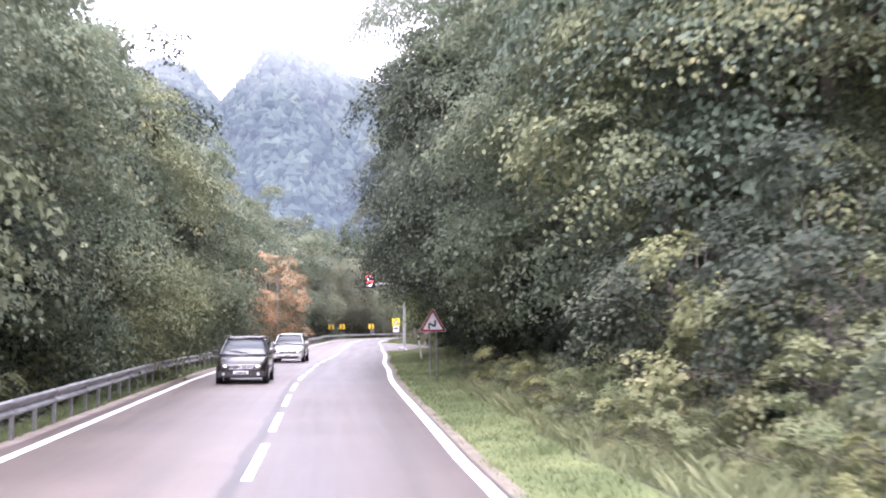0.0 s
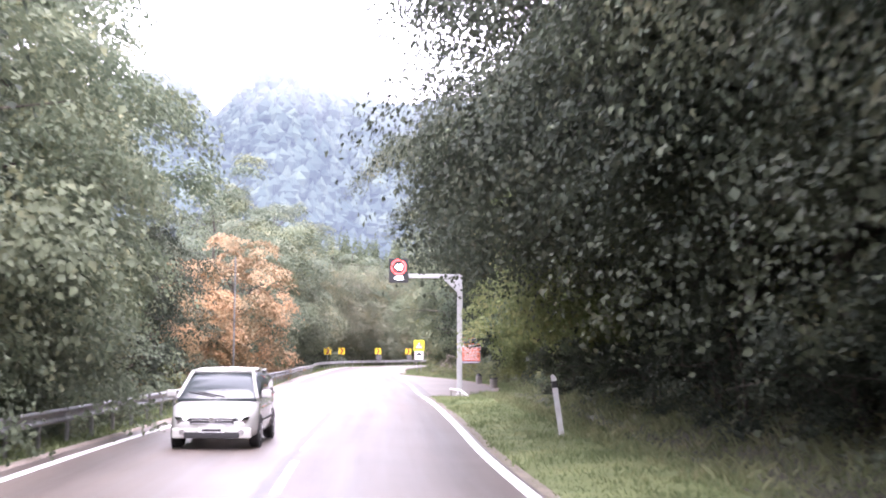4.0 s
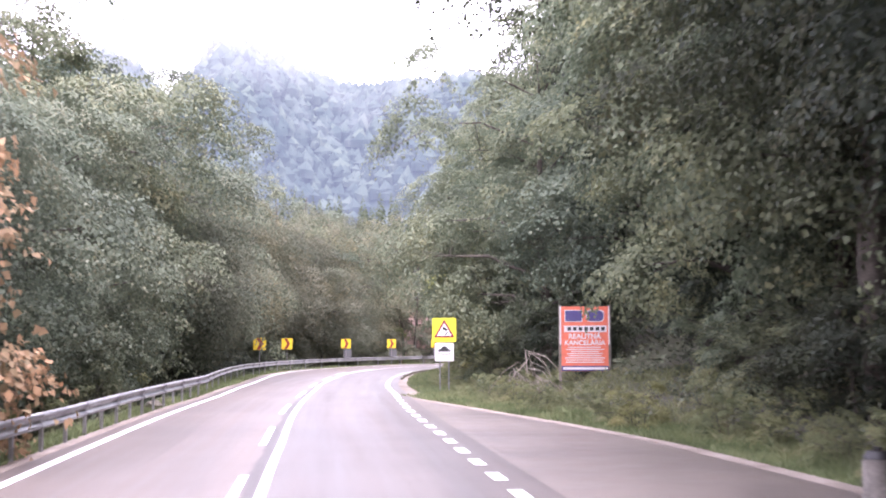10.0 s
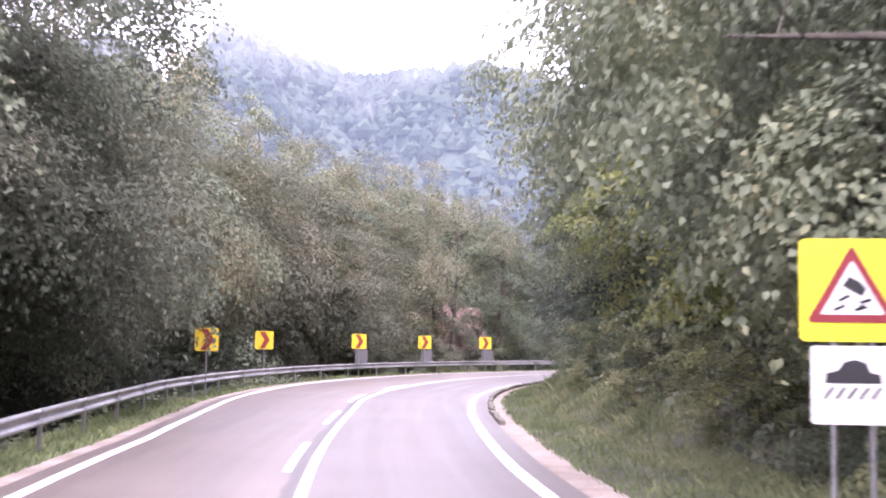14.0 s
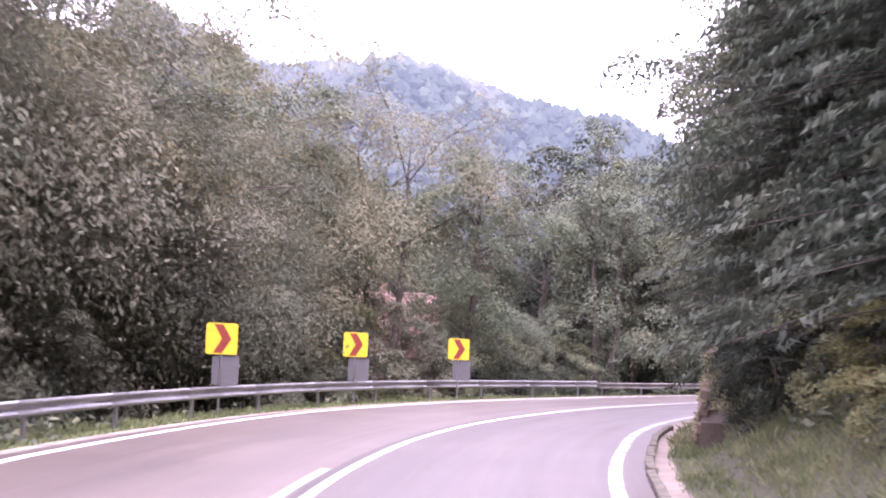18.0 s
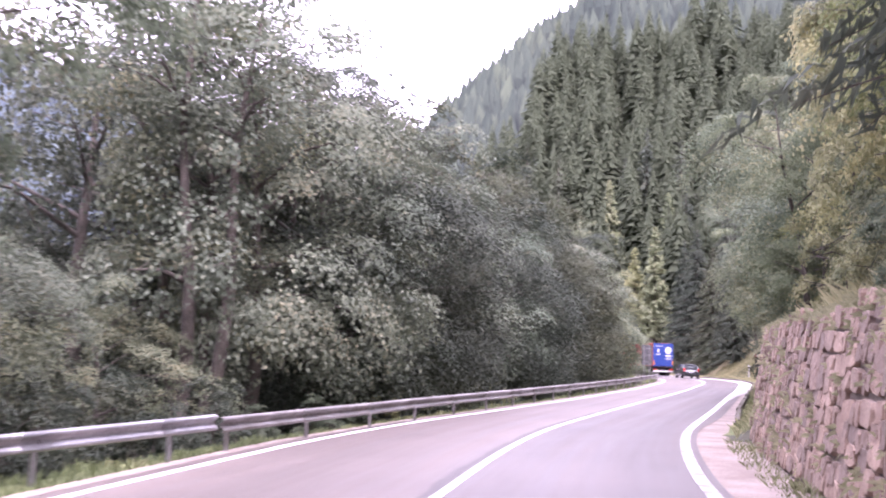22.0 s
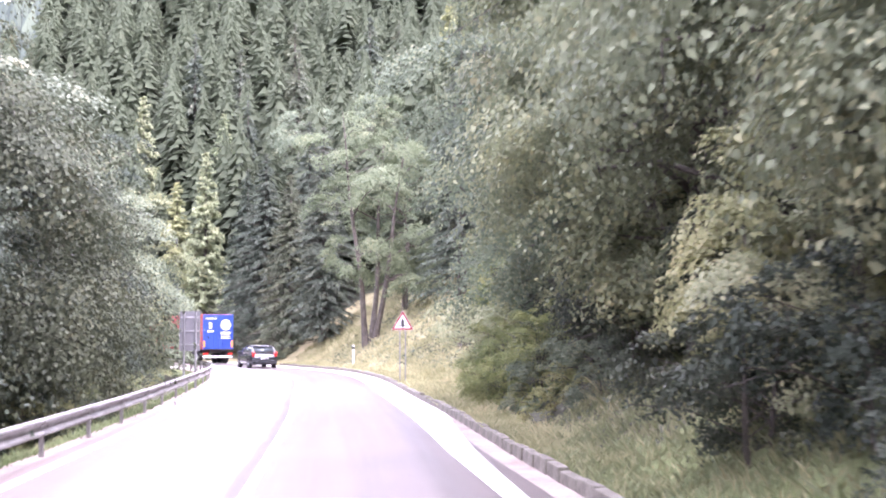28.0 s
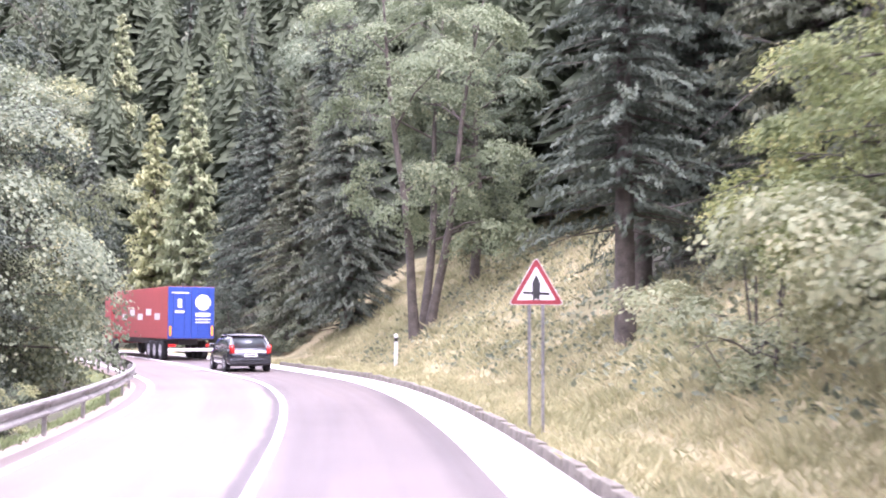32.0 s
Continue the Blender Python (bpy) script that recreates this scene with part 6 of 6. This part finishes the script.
def blades(name, label, patches, mat, seed, lean=0.35):
    """Grass: single tapering blades scattered over stretches (s0, s1, o0, o1, count, low, high)."""
    g = np.random.default_rng(seed)
    vs, ts = [], []
    for s0, s1, o0, o1, count, lo, hi in patches:
        ss = g.uniform(s0, s1, count)
        u = g.uniform(0, 1, count)
        for s, k in zip(ss, u):
            a, b = (o0(s) if callable(o0) else o0), (o1(s) if callable(o1) else o1)
            o = a + (b - a) * k
            p = at(s, o, lie(s, o) - 0.03)
            h = g.uniform(lo, hi) * (0.6 + 0.8 * abs(noise.noise(Vector((s * 0.5, o * 0.8, seed)))) * 1.6)
            w = 0.012 + h * 0.026
            a = g.uniform(0, math.tau)
            c, d = math.cos(a) * w, math.sin(a) * w
            lx, ly = g.normal(0, lean, 2) * h
            i = len(vs)
            vs += [(p.x - c, p.y - d, p.z), (p.x + c, p.y + d, p.z), (p.x + lx * 0.4 + c * 0.6, p.y + ly * 0.4 + d * 0.6, p.z + h * 0.6), (p.x + lx, p.y + ly, p.z + h)]
            ts += [(i, i + 1, i + 2), (i, i + 2, i + 3)]
    ob = new(name, tri_mesh(name, vs, ts, mat))
    return tagged(ob, label, "grass", kind="stuff")


rv = lambda d: (lambda s: right_line(s) + d)
lv = lambda d: (lambda s: left_line(s) - d)
blades("grass", "short green verge grass", [
    (8, 60, rv(0.26), rv(4.6), 52000, 0.05, 0.15), (60, 97, rv(0.26), rv(4.8), 20000, 0.05, 0.16), (8, 240, lv(0.75), lambda s: rail_line(s) - 0.9, 40000, 0.06, 0.22), (240, 335, lv(0.7), lambda s: rail_line(s) - 0.8, 12000, 0.06, 0.2),
    (99, 150, lambda s: LAYBY(s) + 0.1, lambda s: LAYBY(s) + 2.0, 26000, 0.06, 0.25), (148, 206, rv(1.0), rv(3.6), 20000, 0.06, 0.22)], M_GRASS, 41)
blades("tall_grass", "tall dry grass and weeds on the bank", [
    (299, 356, rv(1.15), rv(6.5), 48000, 0.1, 0.28), (282, 300, rv(1.15), rv(2.3), 6000, 0.1, 0.3), (298, 330, rv(3), rv(9), 18000, 0.15, 0.36), (334, 358, rv(4), rv(18), 30000, 0.15, 0.4), (247, 290, rv(1.3), rv(4), 9000, 0.08, 0.3), (206, 246, lambda s: wall_foot(s) + 0.5, lambda s: wall_foot(s) + 2.2, 16000, 0.2, 0.55)], M_STRAW, 42, 0.5)
blades("weeds", "mixed green and brown weeds on the bank", [
    (247, 290, rv(1.3), rv(11), 62000, 0.08, 0.28), (8, 40, rv(1.9), rv(5), 20000, 0.1, 0.4), (40, 97, rv(2.6), rv(6), 16000, 0.08, 0.3), (100, 150, lambda s: LAYBY(s) + 1.0, lambda s: LAYBY(s) + 5.5, 30000, 0.1, 0.3), (150, 206, rv(2.2), rv(5.5), 20000, 0.08, 0.3),
    (205, 246, lambda s: wall_foot(s) + 0.9, lambda s: wall_foot(s) + 4, 22000, 0.1, 0.32), (206, 246, lambda s: wall_foot(s) - 0.7, lambda s: wall_foot(s) - 0.1, 4000, 0.06, 0.25)], M_WEED, 43, 0.5)

# ---------------- wooded hillside ----------------
g = np.random.default_rng(77)
vs, ts = [], []
for k in range(6200):
    s = g.uniform(150, 424) if k < 1700 else g.uniform(295, 424)
    o = g.uniform(24, 110) if s > 290 else g.uniform(18, 50)
    if k >= 1700:
        o = g.uniform(14, 112)
    if k >= 3000:
        s = g.uniform(-48, 330)
        o = g.uniform(22, 108) if k % 2 and s < 215 else g.uniform(-100, -34)
    wide = float(np.interp(s, (150, 180, 245, 290), (1, 0.42, 0.42, 1)))
    o = o if o < 24 else 24 + (o - 24) * wide
    p = np.array(at(s, o, lie(s, o)))
    h = g.uniform(10, 20) if o > 0 else g.uniform(6, 12)
    r = h * g.uniform(0.19, 0.27)
    n = 210 if k < 3000 else 60
    u = ((np.arange(n) + g.uniform(0, 1, n)) / n) ** 0.8
    a = np.arange(n) * 2.4 + g.uniform(0, 6) + g.normal(0, 0.3, n)
    reach = r * (1.03 - u) ** 0.8 * g.uniform(0.75, 1.12, n)
    half, fall = g.uniform(0.2, 0.42, n) * (1 if k < 3000 else 1.6), reach * g.uniform(0.15, 0.5, n)
    apex = np.stack([0.3 * reach * np.cos(a), 0.3 * reach * np.sin(a), h * u + h * g.uniform(0.0, 0.05, n)], 1)
    rim = [np.stack([reach * np.cos(a + w), reach * np.sin(a + w), h * u - fall * g.uniform(0.7, 1.2, n)], 1) for w in (-half, half)]
    vs.append(np.stack([apex, *rim], 1).reshape(-1, 3) + p)
vs = np.concatenate(vs)
ts = np.arange(len(vs)).reshape(-1, 3)
ob = new("hillside_forest", tri_mesh("hillside_forest", vs, ts, M_HILL))
tagged(ob, "dense dark spruce forest on the steep hillside", "forest", kind="stuff")

# ---------------- undergrowth ----------------
vs = []
for s0, s1, o0, o1, count in ((4, 100, 7, 17, 26000), (100, 200, 9.5, 18, 16000), (150, 206, 6, 12, 8000), (247, 350, 6, 22, 26000), (206, 247, 6, 14, 8000), (10, 200, -16, -7.5, 30000), (196, 345, -16, -8.6, 18000)):
    ss, oo = g.uniform(s0, s1, count), g.uniform(o0, o1, count)
    cen = np.array([at(s, o, lie(s, o)) for s, o in zip(ss, oo)])
    cen[:, 2] += g.uniform(0.0, 0.55, count) * np.abs(np.sin(ss * 0.9) * np.cos(oo * 1.3 + ss * 0.2)) + 0.04
    vs.append(leaves(g, cen, np.zeros((count, 3)), 0.2)[0])
vs = np.concatenate(vs)
i = np.arange(len(vs) // 4)[:, None] * 4
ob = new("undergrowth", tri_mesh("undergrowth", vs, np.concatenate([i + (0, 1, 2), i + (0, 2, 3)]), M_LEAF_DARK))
tagged(ob, "low dark leafy undergrowth on the forest floor", "undergrowth", kind="stuff")
# tufts that hang over the wall and grow from its joints
vs, ts = [], []
for k in range(900):
    s = g.uniform(206.5, 246.6)
    top = WALL_TOP(s)
    zz = top - 0.05 if k % 3 else g.uniform(0.1, top)
    for b in range(16):
        p = np.array(at(s + g.normal(0, 0.12), wall_foot(s) + 0.13 * zz + g.uniform(-0.02, 0.8 if k % 3 else 0.06), zz + g.uniform(-0.05, 0.05)))
        out_ = np.array(at(s, 0, 0) - at(s, 1, 0)) * g.uniform(0.03, 0.16) + np.array((0, 0, g.uniform(0.03, 0.22))) + g.normal(0, 0.07, 3)
        w = g.normal(0, 0.007, 3)
        vs += [p - w, p + w, p + out_ * 0.6, p + out_ - np.array((0, 0, 0.1))]
        i = len(vs) - 4
        ts += [(i, i + 1, i + 2), (i + 1, i + 3, i + 2)]
ob = new("wall_grass", tri_mesh("wall_grass", vs, ts, M_STRAW))
tagged(ob, "dry grass tufts hanging over the stone wall", "grass", kind="stuff")
